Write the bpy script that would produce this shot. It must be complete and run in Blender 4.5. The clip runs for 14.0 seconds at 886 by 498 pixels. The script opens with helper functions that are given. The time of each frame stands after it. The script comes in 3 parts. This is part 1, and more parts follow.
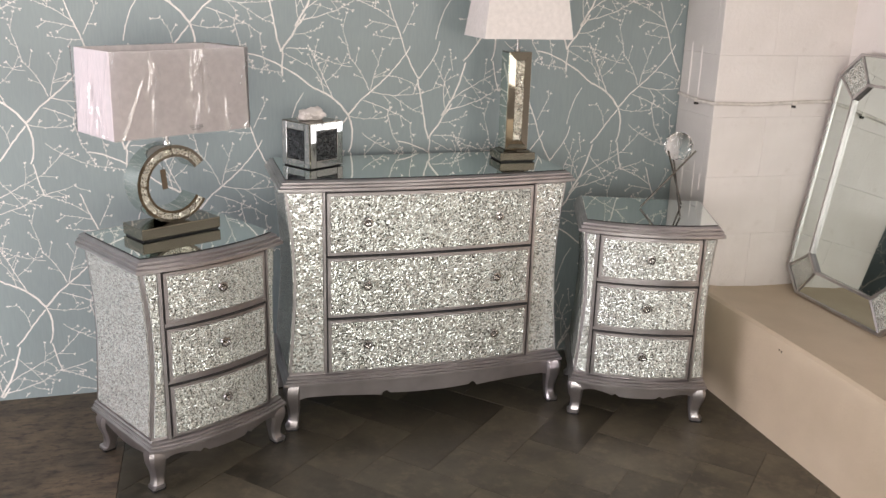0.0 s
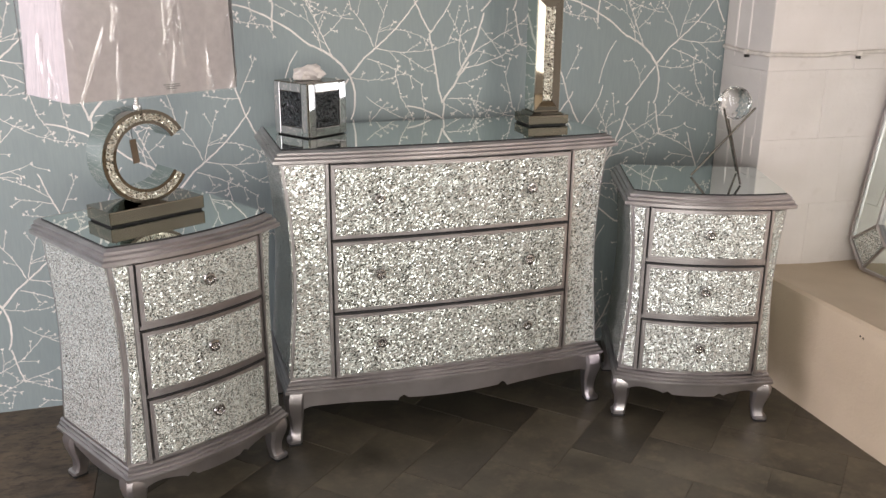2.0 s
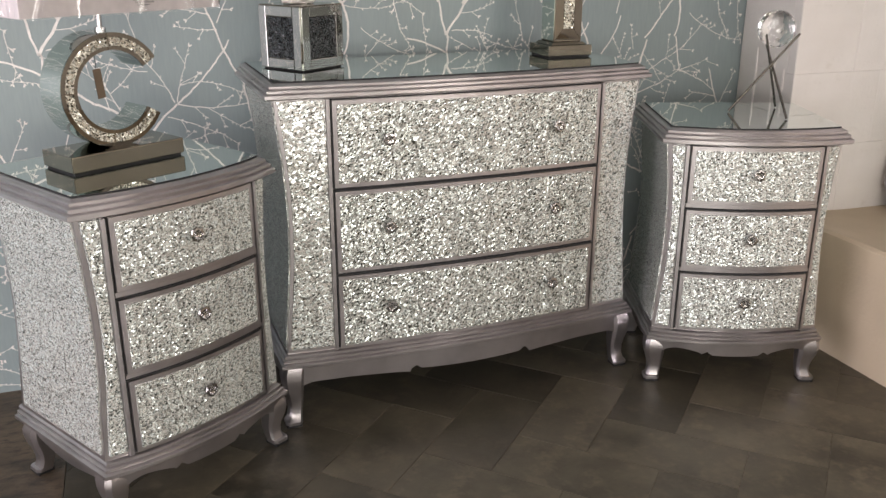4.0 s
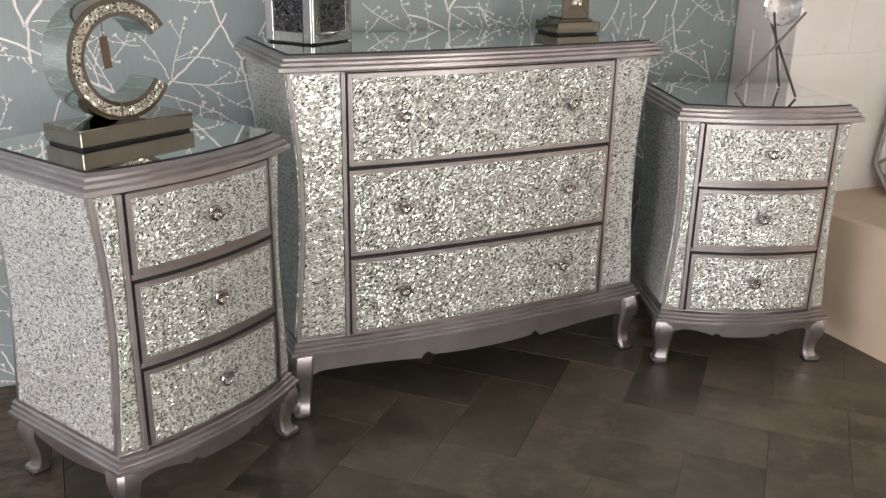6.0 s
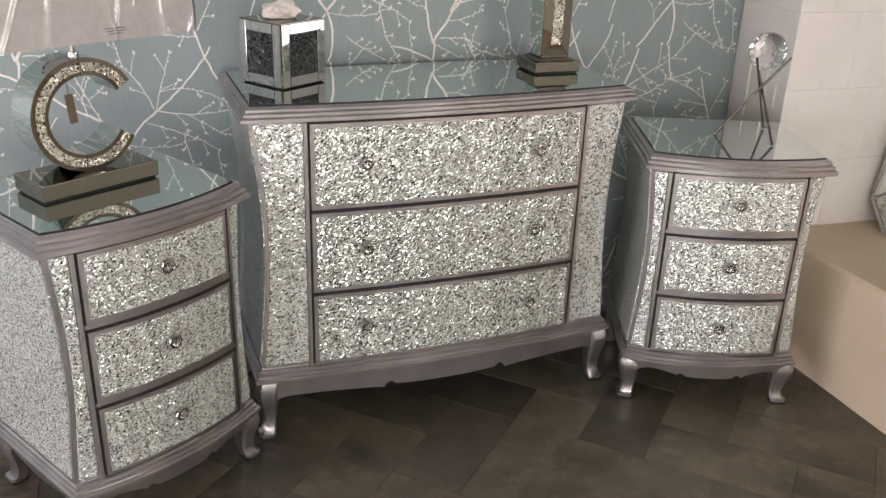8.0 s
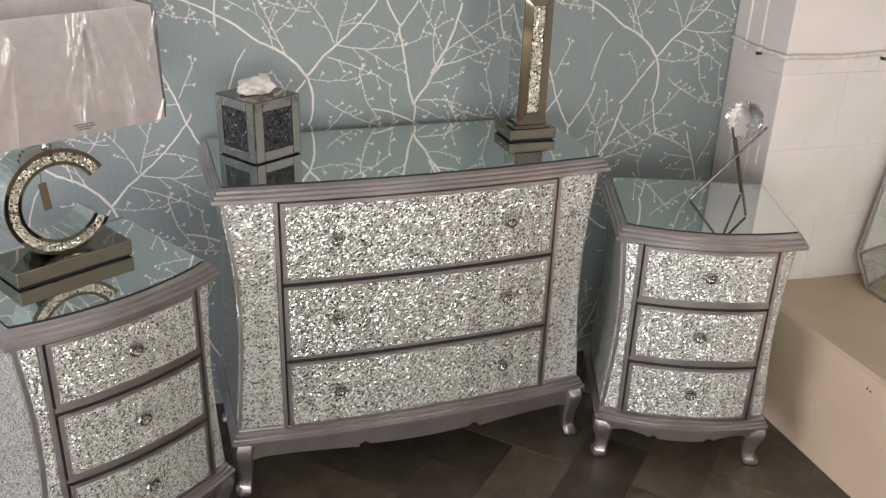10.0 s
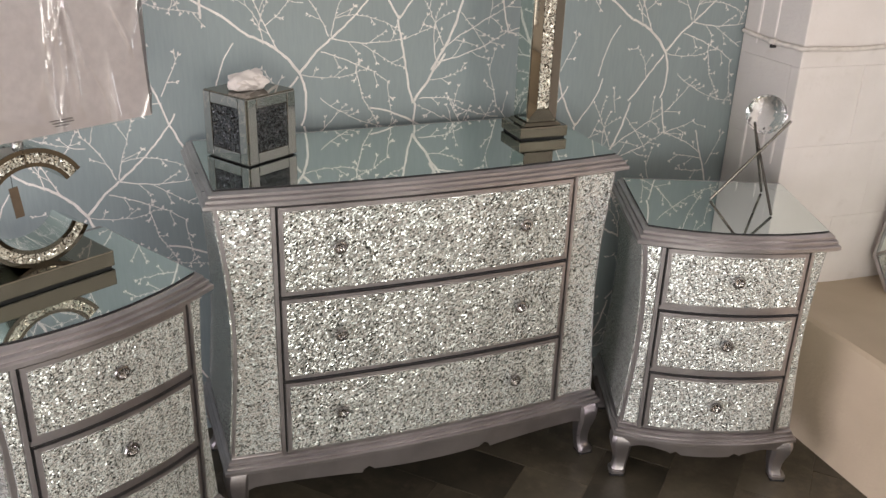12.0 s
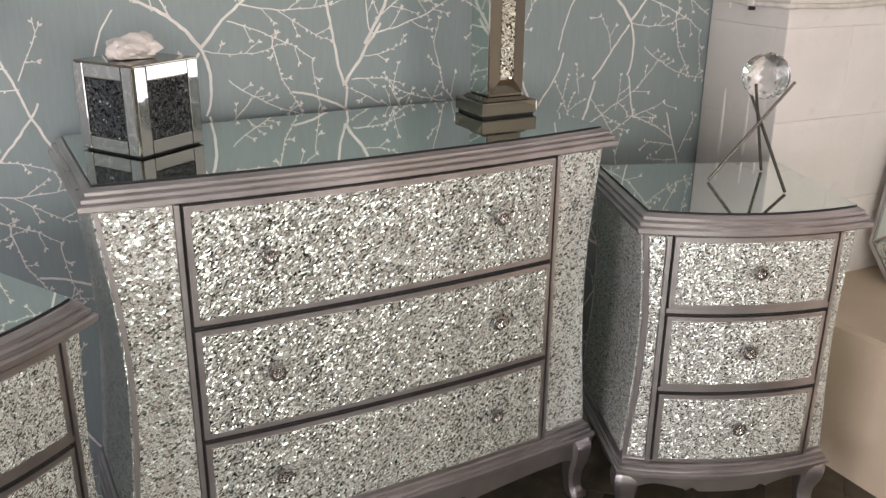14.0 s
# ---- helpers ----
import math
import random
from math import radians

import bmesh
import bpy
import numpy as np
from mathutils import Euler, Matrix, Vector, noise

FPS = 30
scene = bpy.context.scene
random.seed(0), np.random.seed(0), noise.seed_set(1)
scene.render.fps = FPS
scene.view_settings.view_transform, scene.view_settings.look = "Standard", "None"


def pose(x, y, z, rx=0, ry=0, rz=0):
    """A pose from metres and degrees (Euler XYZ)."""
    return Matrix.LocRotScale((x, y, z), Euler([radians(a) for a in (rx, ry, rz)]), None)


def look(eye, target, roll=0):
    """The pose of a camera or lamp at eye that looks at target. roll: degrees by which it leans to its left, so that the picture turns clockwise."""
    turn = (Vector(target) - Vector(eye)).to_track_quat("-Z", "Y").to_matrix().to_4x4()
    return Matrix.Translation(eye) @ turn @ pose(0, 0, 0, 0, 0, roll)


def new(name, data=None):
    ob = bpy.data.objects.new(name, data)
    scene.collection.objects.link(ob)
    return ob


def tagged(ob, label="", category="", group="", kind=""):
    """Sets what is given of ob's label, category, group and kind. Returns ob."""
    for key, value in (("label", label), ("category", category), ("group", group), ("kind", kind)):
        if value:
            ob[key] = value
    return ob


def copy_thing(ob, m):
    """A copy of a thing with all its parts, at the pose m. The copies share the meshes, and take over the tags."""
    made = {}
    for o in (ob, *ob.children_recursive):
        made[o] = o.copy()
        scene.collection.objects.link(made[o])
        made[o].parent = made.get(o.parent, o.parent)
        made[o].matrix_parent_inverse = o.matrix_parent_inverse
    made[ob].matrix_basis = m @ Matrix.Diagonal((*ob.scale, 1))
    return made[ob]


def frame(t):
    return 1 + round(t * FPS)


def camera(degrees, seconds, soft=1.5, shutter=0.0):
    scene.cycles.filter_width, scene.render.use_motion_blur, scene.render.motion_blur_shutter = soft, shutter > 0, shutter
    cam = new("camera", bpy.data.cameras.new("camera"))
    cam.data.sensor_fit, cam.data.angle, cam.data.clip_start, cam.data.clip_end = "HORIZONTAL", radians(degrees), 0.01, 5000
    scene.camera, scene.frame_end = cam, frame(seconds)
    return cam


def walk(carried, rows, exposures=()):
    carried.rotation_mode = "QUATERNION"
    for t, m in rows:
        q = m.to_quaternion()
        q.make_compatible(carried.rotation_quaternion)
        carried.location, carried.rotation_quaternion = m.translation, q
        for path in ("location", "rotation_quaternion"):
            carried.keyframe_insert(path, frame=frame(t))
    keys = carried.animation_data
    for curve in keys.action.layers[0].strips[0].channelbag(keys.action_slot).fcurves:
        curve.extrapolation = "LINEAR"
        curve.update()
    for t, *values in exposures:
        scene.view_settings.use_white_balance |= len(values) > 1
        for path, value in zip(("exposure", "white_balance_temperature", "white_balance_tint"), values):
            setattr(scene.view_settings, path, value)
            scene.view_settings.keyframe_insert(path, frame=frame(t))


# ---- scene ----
cam = camera(53.3, 14.0)
PATH = [
    (0, (0.123, 0.455, 1.458), (0.622, 2.304, 0.882), 1.6),
    (0.5, (0.117, 0.533, 1.436), (0.615, 2.374, 0.834), 1.6),
    (1, (0.106, 0.658, 1.407), (0.637, 2.487, 0.798), 1.3),
    (1.5, (0.095, 0.776, 1.359), (0.649, 2.601, 0.757), 0.8),
    (2, (0.124, 0.876, 1.313), (0.652, 2.708, 0.709), 0.5),
    (2.5, (0.176, 0.977, 1.261), (0.663, 2.821, 0.659), 0.4),
    (3, (0.167, 1.055, 1.218), (0.636, 2.898, 0.598), 0.1),
    (3.5, (0.117, 1.126, 1.184), (0.656, 2.94, 0.537), -0.1),
    (3.7, (0.087, 1.157, 1.176), (0.666, 2.955, 0.519), 0.0),
    (6, (-0.107, 1.319, 1.1), (0.653, 3.045, 0.432), 1.0),
    (6.5, (-0.095, 1.319, 1.113), (0.646, 3.055, 0.453), 1.0),
    (7, (-0.06, 1.286, 1.173), (0.649, 3.031, 0.503), 1.1),
    (7.5, (0.016, 1.263, 1.266), (0.697, 2.996, 0.538), 1.5),
    (8, (0.119, 1.252, 1.346), (0.735, 2.984, 0.559), 2.1),
    (8.2, (0.152, 1.251, 1.375), (0.743, 2.99, 0.583), 2.0),
    (10.5, (0.274, 1.267, 1.58), (0.819, 3.003, 0.751), 2.2),
    (11, (0.286, 1.286, 1.568), (0.834, 3.025, 0.745), 2.7),
    (11.5, (0.27, 1.332, 1.533), (0.85, 3.063, 0.716), 3.2),
    (12, (0.211, 1.427, 1.478), (0.838, 3.153, 0.685), 2.0),
    (12.5, (0.147, 1.54, 1.424), (0.875, 3.238, 0.658), 1.3),
    (13, (0.162, 1.625, 1.363), (0.95, 3.322, 0.655), 1.5),
    (13.5, (0.236, 1.732, 1.293), (1.045, 3.433, 0.622), 1.3),
    (14, (0.25, 1.812, 1.227), (1.088, 3.494, 0.541), 0.6),
]
walk(cam, [(t, look(eye, target, roll)) for t, eye, target, roll in PATH])

# ---- world, light ----
world = bpy.data.worlds.new("world")
scene.world = world
world.use_nodes = True
wn = world.node_tree
sky = wn.nodes.new("ShaderNodeTexSky")
sky.sky_type, sky.sun_disc = "NISHITA", False
sky.sun_elevation, sky.sun_rotation = radians(42), radians(200)
wn.links.new(sky.outputs[0], wn.nodes["Background"].inputs[0])
wn.nodes["Background"].inputs[1].default_value = 0.10

FRONT, RIGHT = 3.374, 2.49                   # faces of the block walls
BACK, LEFT, CEIL = -3.4, -3.0, 2.7          # the rest of the shop, behind and beside the camera


def area_light(name, x, y, z, rz, w, h, watts, colour):
    d = bpy.data.lights.new(name, "AREA")
    d.shape, d.size, d.size_y, d.energy, d.color = "RECTANGLE", w, h, watts, colour
    ob = new(name, d)
    ob.matrix_world = pose(x, y, z, 90, 0, rz)
    return ob


area_light("shopfront_daylight", -1.2, BACK + 0.03, 1.05, 0, 3.2, 1.7, 130, (0.985, 0.935, 0.87))
area_light("side_daylight", LEFT + 0.03, 1.5, 0.95, -90, 2.4, 1.4, 106, (0.99, 0.89, 0.965))
# Fill light added at an unseen opening to brighten the left cabinet's front.
area_light("east_fill", 2.47, -1.6, 1.25, 90, 2.2, 1.5, 105, (1.0, 0.935, 0.885))

# ---- materials ----


class Mat:
    """A node material with short ways to add the nodes that the surfaces share."""

    def __init__(self, name, rough=0.5, metal=0.0, colour=(0.5, 0.5, 0.5)):
        self.m = bpy.data.materials.new(name)
        self.m.use_nodes = True
        self.t = self.m.node_tree
        self.b = self.t.nodes["Principled BSDF"]
        self.set("Roughness", rough), self.set("Metallic", metal), self.set("Base Color", (*colour, 1))

    def set(self, key, value):
        self.b.inputs[key].default_value = value
        return self

    def node(self, kind, **inputs):
        n = self.t.nodes.new("ShaderNode" + kind)
        for k, v in inputs.items():
            self.plug(n, k.replace("_", " "), v)
        return n

    def plug(self, n, key, v):
        sock = n.inputs[key] if not key.isdigit() else n.inputs[int(key)]
        if isinstance(v, bpy.types.NodeSocket):
            self.t.links.new(v, sock)
        else:
            sock.default_value = v

    def coords(self, scale=(1, 1, 1), rot=(0, 0, 0)):
        c = self.node("TexCoord")
        mp = self.node("Mapping", Vector=c.outputs["Object"], Scale=scale, Rotation=rot)
        return mp.outputs[0]

    def noise(self, scale, detail=4.0, vec=None, rough=0.55):
        n = self.node("TexNoise", Scale=scale, Detail=detail, Roughness=rough)
        self.plug(n, "Vector", vec if vec is not None else self.coords())
        return n.outputs["Fac"]

    def ramp(self, fac, a, b, lo=0.35, hi=0.65):
        r = self.node("ValToRGB", Fac=fac)
        e = r.color_ramp.elements
        e[0].position, e[1].position = lo, hi
        e[0].color, e[1].color = (*a, 1), (*b, 1)
        return r.outputs[0]

    def mix(self, fac, a, b, how="MIX"):
        n = self.t.nodes.new("ShaderNodeMix")
        n.data_type, n.blend_type = "RGBA", how
        for i, v in ((0, fac), (6, a), (7, b)):
            if isinstance(v, bpy.types.NodeSocket):
                self.t.links.new(v, n.inputs[i])
            else:
                n.inputs[i].default_value = v if i == 0 else (*v, 1)
        return n.outputs[2]

    def bump(self, height, strength, distance=0.002):
        n = self.node("Bump", Height=height, Strength=strength, Distance=distance)
        self.plug(self.b, "Normal", n.outputs[0])
        return self

    def colour(self, sock):
        self.plug(self.b, "Base Color", sock)
        return self

    def rough(self, fac, lo, hi):
        n = self.node("MapRange", Value=fac)
        n.inputs["To Min"].default_value, n.inputs["To Max"].default_value = lo, hi
        self.plug(self.b, "Roughness", n.outputs[0])
        return self


def silver_paint():
    a = Mat("silver_paint", 0.3, 0.95)
    n = a.noise(9, 5)
    a.colour(a.ramp(n, (0.43, 0.408, 0.412), (0.55, 0.525, 0.53)))
    a.rough(a.noise(35, 4), 0.24, 0.37)
    return a.bump(a.noise(260, 3), 0.12, 0.0006).m


def mosaic(name, stretch, turn, tilt, light, dark, scale=210.0, metal=0.6, share=(0.14, 0.36)):
    """Crushed mirror set in resin: flat splinters, each leaning its own way."""
    a = Mat(name, 0.2, metal)
    vec = a.node("Mapping", Vector=a.coords((1, 1, 1), (0, turn, 0)), Scale=stretch).outputs[0]
    v = a.node("TexVoronoi", Vector=vec, Scale=scale)
    v.inputs["Randomness"].default_value = 1.0
    off = a.node("VectorMath")
    off.operation = "SUBTRACT"
    a.plug(off, "0", v.outputs["Color"]), a.plug(off, "1", (0.5, 0.5, 0.5))
    big = a.node("VectorMath")
    big.operation = "SCALE"
    a.plug(big, "0", off.outputs[0]), a.plug(big, "Scale", tilt)
    g = a.node("NewGeometry")
    add = a.node("VectorMath")
    add.operation = "ADD"
    a.plug(add, "0", g.outputs["Normal"]), a.plug(add, "1", big.outputs[0])
    nrm = a.node("VectorMath")
    nrm.operation = "NORMALIZE"
    a.plug(nrm, "0", add.outputs[0])
    a.plug(a.b, "Normal", nrm.outputs[0])
    sep = a.node("SeparateColor", Color=v.outputs["Color"])
    tint = a.ramp(sep.outputs[2], (1.0, 0.97, 0.92), (0.93, 1.0, 0.985), 0.25, 0.75)
    tone = a.mix(1.0, a.ramp(sep.outputs[1], dark, light, *share), tint, "MULTIPLY")
    edge = a.node("TexVoronoi", Vector=vec, Scale=scale)
    edge.feature = "DISTANCE_TO_EDGE"
    a.colour(a.mix(a.ramp(edge.outputs["Distance"], (0, 0, 0), (1, 1, 1), 0.02, 0.09), dark, tone))
    return a.m


def mirror(name, tint, rough=0.015):
    a = Mat(name, rough, 1.0, tint)
    return a.rough(a.noise(14, 5), rough, rough + 0.02).m


def plain(name, colour, rough, metal=0.0, var=0.12, scale=30, bump=0.1):
    a = Mat(name, rough, metal)
    lo, hi = [c * (1 - var) for c in colour], [min(1, c * (1 + var)) for c in colour]
    a.colour(a.ramp(a.noise(scale, 5), lo, hi))
    return a.bump(a.noise(scale * 9, 3), bump, 0.0008).m


def glass(name, tint=(1, 1, 1), rough=0.0, ior=1.5):
    a = Mat(name, rough, 0.0, tint)
    a.set("Transmission Weight", 1.0), a.set("IOR", ior)
    return a.m


def film_wrap():
    a = Mat("clear_film")
    gl = a.node("BsdfGlossy", Roughness=0.025)
    tr = a.node("BsdfTransparent")
    fr = a.node("Fresnel", IOR=2.0)
    mx = a.node("MixShader")
    a.plug(mx, "0", fr.outputs[0]), a.plug(mx, "1", tr.outputs[0]), a.plug(mx, "2", gl.outputs[0])
    a.plug(a.t.nodes["Material Output"], "Surface", mx.outputs[0])
    return a.m


def wallpaper():
    a = Mat("wallpaper", 0.42)
    n = a.noise(3.0, 4)
    fine = a.noise(160, 3, a.coords((1, 1, 0.12)))
    base = a.ramp(n, (0.235, 0.290, 0.296), (0.27, 0.325, 0.33), 0.3, 0.7)
    a.colour(a.mix(0.25, base, a.ramp(fine, (0.21, 0.265, 0.27), (0.30, 0.355, 0.36))))
    return a.bump(fine, 0.1, 0.0005).m


def tile_floor():
    a = Mat("dark_floor_tile", 0.4)
    o = a.node("ObjectInfo")
    c = a.node("TexCoord")
    shift = a.node("VectorMath")
    shift.operation = "SCALE"
    a.plug(shift, "0", (3.1, 5.7, 1.3)), a.plug(shift, "Scale", o.outputs["Random"])
    far = a.node("VectorMath")
    far.operation = "MULTIPLY_ADD"
    a.plug(far, "0", c.outputs["Object"]), a.plug(far, "1", (1, 1, 1)), a.plug(far, "2", shift.outputs[0])
    vec = far.outputs[0]
    big, mid, fine = a.noise(5, 6, vec, 0.65), a.noise(18, 8, vec, 0.7), a.noise(90, 4, vec)
    base = a.ramp(big, (0.030, 0.0265, 0.0185), (0.094, 0.081, 0.056), 0.3, 0.72)
    stain = a.mix(a.ramp(mid, (0, 0, 0), (0.85, 0.85, 0.85), 0.5, 0.74), base, (0.125, 0.102, 0.072))
    tone = a.node("MapRange", Value=o.outputs["Random"])
    tone.inputs["To Min"].default_value, tone.inputs["To Max"].default_value = 0.65, 1.55
    hs = a.node("HueSaturation", Color=stain, Value=tone.outputs[0])
    a.colour(hs.outputs[0])
    a.rough(mid, 0.3, 0.55)
    return a.bump(fine, 0.3, 0.0015).m


def rustic_floor():
    a = Mat("rustic_floor", 0.5)
    vec = a.coords((1, 2.2, 1))
    big, mid = a.noise(5, 8, vec, 0.7), a.noise(22, 9, vec, 0.75)
    base = a.ramp(big, (0.040, 0.030, 0.020), (0.150, 0.108, 0.068), 0.35, 0.66)
    a.colour(a.mix(a.ramp(mid, (0, 0, 0), (0.85, 0.85, 0.85), 0.5, 0.62), base, (0.016, 0.013, 0.012)))
    a.rough(mid, 0.35, 0.65)
    return a.bump(mid, 0.35, 0.002).m


def block_paint(name, lo, hi, rough=0.45):
    a = Mat(name, rough)
    n = a.noise(4, 6)
    c = a.ramp(n, lo, hi, 0.3, 0.7)
    dirt = a.noise(13, 8, None, 0.7)
    a.colour(a.mix(a.ramp(dirt, (0, 0, 0), (0.35, 0.35, 0.35), 0.58, 0.8), c, (0.50, 0.45, 0.38)))
    return a.bump(a.mix(0.5, a.noise(70, 6, None, 0.65), a.noise(9, 3, a.coords((1, 1, 0.35)))), 0.55, 0.006).m


SILVER = silver_paint()
FLAKE = mosaic("crushed_mirror_flakes", (1.0, 1.4, 2.3), radians(40), 0.60, (0.98, 1.0, 0.965), (0.028, 0.031, 0.024), 205, 0.54, (0.06, 0.50))
PILASTER_FLAKE = mosaic("broken_mirror_flakes", (1.0, 1.2, 1.7), radians(24), 0.34, (0.98, 0.99, 0.97), (0.10, 0.105, 0.095), 175, 0.55, (0.02, 0.34))
GRIT = mosaic("crushed_mirror_grit", (1.0, 1.2, 1.5), radians(30), 0.62, (0.98, 0.995, 0.97), (0.045, 0.05, 0.044), 285, 0.46, (0.03, 0.42))
DARK_GRIT = mosaic("black_crushed_mirror", (1, 1, 1), 0.3, 0.8, (0.13, 0.135, 0.145), (0.008, 0.008, 0.009), 330, 0.85)
MIRROR = mirror("mirror_glass", (0.70, 0.76, 0.74))
BRONZE_MIRROR = mirror("smoked_mirror", (0.17, 0.155, 0.125), 0.02)
OLIVE_MIRROR = mirror("olive_mirror", (0.21, 0.195, 0.155), 0.03)
# Tint darkened to carry the dim room that the strips reflect.
DIMMED_MIRROR = mirror("dimmed_mirror", (0.36, 0.37, 0.35), 0.03)
GREEN_EDGE = mirror("green_mirror_edge", (0.50, 0.56, 0.53), 0.03)
CRYSTAL = glass("crystal", (1, 1, 1), 0.0, 1.55)
NICKEL = plain("dark_nickel", (0.20, 0.185, 0.165), 0.2, 1.0, 0.1, 60, 0.03)
CHROME = plain("chrome", (0.42, 0.41, 0.4), 0.2, 1.0, 0.05, 60, 0.02)
# Near-black painted in for shaded gaps; pads, chips and backing share it.
SHADE_AND_PAD_BLACK = plain("shade_and_pad_black", (0.012, 0.012, 0.013), 0.7)
FABRIC = plain("cream_shade_fabric", (0.78, 0.74, 0.71), 0.85, 0, 0.05, 60, 0.3)
GREY_FABRIC = plain("pale_grey_shade_fabric", (0.80, 0.755, 0.75), 0.85, 0, 0.05, 60, 0.3)
FILM = film_wrap()
TISSUE = plain("tissue_paper", (0.82, 0.77, 0.74), 0.9, 0, 0.04, 40, 0.2)
TAG = plain("brown_card", (0.12, 0.085, 0.055), 0.7)
INK = plain("grey_ink", (0.25, 0.24, 0.24), 0.8)
PAPER = wallpaper()
PRINT = plain("pearl_print", (0.80, 0.775, 0.74), 0.42, 0, 0.1, 25, 0.1)
TILE = tile_floor()
RUSTIC = rustic_floor()
GROUT = plain("floor_grout", (0.12, 0.10, 0.075), 0.8, 0, 0.25, 60, 0.3)
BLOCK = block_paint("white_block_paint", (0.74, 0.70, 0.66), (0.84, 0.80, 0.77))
# Greyer block paint copy: the return face's shade is in the colour.
SHADED_BLOCK = block_paint("shaded_block_paint", (0.60, 0.575, 0.545), (0.70, 0.675, 0.64), 0.4)
BENCH = block_paint("cream_plinth_paint", (0.51, 0.42, 0.305), (0.60, 0.50, 0.375), 0.75)
CEILING = plain("ceiling_paint", (0.75, 0.74, 0.72), 0.8, 0, 0.04, 4, 0.1)
SHOP_WALL = plain("shop_wall_paint", (0.48, 0.455, 0.435), 0.8, 0, 0.1, 3, 0.1)
CABLE = plain("painted_cable", (0.66, 0.62, 0.57), 0.5)
BLACK = plain("black_plastic", (0.02, 0.02, 0.02), 0.5)
FRAME_PAINT = plain("window_frame_paint", (0.5, 0.5, 0.5), 0.5)

# ---- mesh helpers ----


def mesh_of(name, bm, mats, smooth=False):
    bmesh.ops.recalc_face_normals(bm, faces=bm.faces)
    me = bpy.data.meshes.new(name)
    bm.to_mesh(me)
    bm.free()
    for m in (mats if isinstance(mats, (list, tuple)) else [mats]):
        me.materials.append(m)
    if smooth:
        me.polygons.foreach_set("use_smooth", [True] * len(me.polygons))
        me.set_sharp_from_angle(angle=radians(38))
    return me


def part(name, bm, material, parent=None, label="", smooth=False, m=None):
    ob = new(name, mesh_of(name, bm, material, smooth))
    if parent is not None:
        ob.parent = parent
    if m is not None:
        ob.matrix_local = m
    return tagged(ob, label) if label else ob


def thing(name, m, label, category, group="", kind=""):
    ob = new(name)
    ob.empty_display_size = 0.1
    ob.matrix_world = m
    return tagged(ob, label, category, group, kind)


def add_box(bm, lo, hi, bevel=0.0, m=None, mat=0):
    r = bmesh.ops.create_cube(bm, size=1.0)
    vs = r["verts"]
    for v in vs:
        v.co = Vector([lo[i] + (v.co[i] + 0.5) * (hi[i] - lo[i]) for i in range(3)])
    faces = {f for v in vs for f in v.link_faces}
    if bevel:
        es = list({e for v in vs for e in v.link_edges})
        out = bmesh.ops.bevel(bm, geom=es, offset=bevel, segments=2, affect="EDGES", profile=0.6)
        faces = {f for f in out["faces"]} | {f for f in faces if f.is_valid}
        vs = list({v for f in faces for v in f.verts})
        faces = {f for v in vs for f in v.link_faces}
    for f in faces:
        f.material_index = mat
    if m is not None:
        bmesh.ops.transform(bm, matrix=m, verts=vs)
    return bm


def box(lo, hi, bevel=0.0, m=None):
    return add_box(bmesh.new(), lo, hi, bevel, m)


def add_rings(bm, rings, caps=True, mat=0):
    """Skin closed rings of points, one above another."""
    rows = [[bm.verts.new(p) for p in r] for r in rings]
    n = len(rows[0])
    fs = []
    for a, b in zip(rows, rows[1:]):
        fs += [bm.faces.new((a[i], a[(i + 1) % n], b[(i + 1) % n], b[i])) for i in range(n)]
    if caps:
        fs += [bm.faces.new(rows[0][::-1]), bm.faces.new(rows[-1])]
    for f in fs:
        f.material_index = mat
    return bm


def add_slab(bm, n, k, front, back):
    """A curved slab: front(i, j) and back(i, j) give its two skins over an n by k grid."""
    f = [[bm.verts.new(front(i / n, j / k)) for i in range(n + 1)] for j in range(k + 1)]
    b = [[bm.verts.new(back(i / n, j / k)) for i in range(n + 1)] for j in range(k + 1)]
    for j in range(k):
        for i in range(n):
            bm.faces.new((f[j][i], f[j][i + 1], f[j + 1][i + 1], f[j + 1][i]))
            bm.faces.new((b[j][i], b[j + 1][i], b[j + 1][i + 1], b[j][i + 1]))
    for i in range(n):
        bm.faces.new((f[0][i], b[0][i], b[0][i + 1], f[0][i + 1]))
        bm.faces.new((f[k][i], f[k][i + 1], b[k][i + 1], b[k][i]))
    for j in range(k):
        bm.faces.new((f[j][0], f[j + 1][0], b[j + 1][0], b[j][0]))
        bm.faces.new((f[j][n], b[j][n], b[j + 1][n], f[j + 1][n]))
    return bm


def add_rod(bm, a, b, r, sides=10, mat=0):
    a, b = Vector(a), Vector(b)
    turn = (b - a).to_track_quat("Z", "Y").to_matrix()
    ring = [turn @ Vector((r * math.cos(i * 2 * math.pi / sides), r * math.sin(i * 2 * math.pi / sides), 0)) for i in range(sides)]
    return add_rings(bm, [[a + p for p in ring], [b + p for p in ring]], True, mat)


# ---- structure ----
WALL_Y = 3.637
SLOPE = 0.018                                  # the papered wall is turned slightly so its foot fits the camera's view
CORNER = 1.935


def wall_y(x):
    return WALL_Y - (CORNER - x) * SLOPE


wall_n = new("wall_north", mesh_of("wall_north", add_rings(bmesh.new(), [
    [(LEFT, wall_y(LEFT), z), (CORNER + 0.3, wall_y(CORNER + 0.3), z), (CORNER + 0.3, 3.95, z), (LEFT, 3.95, z)] for z in (0, CEIL)]), PAPER))
tagged(wall_n, "muted teal wallpapered wall with pale branching twig print", "wall", kind="structure")

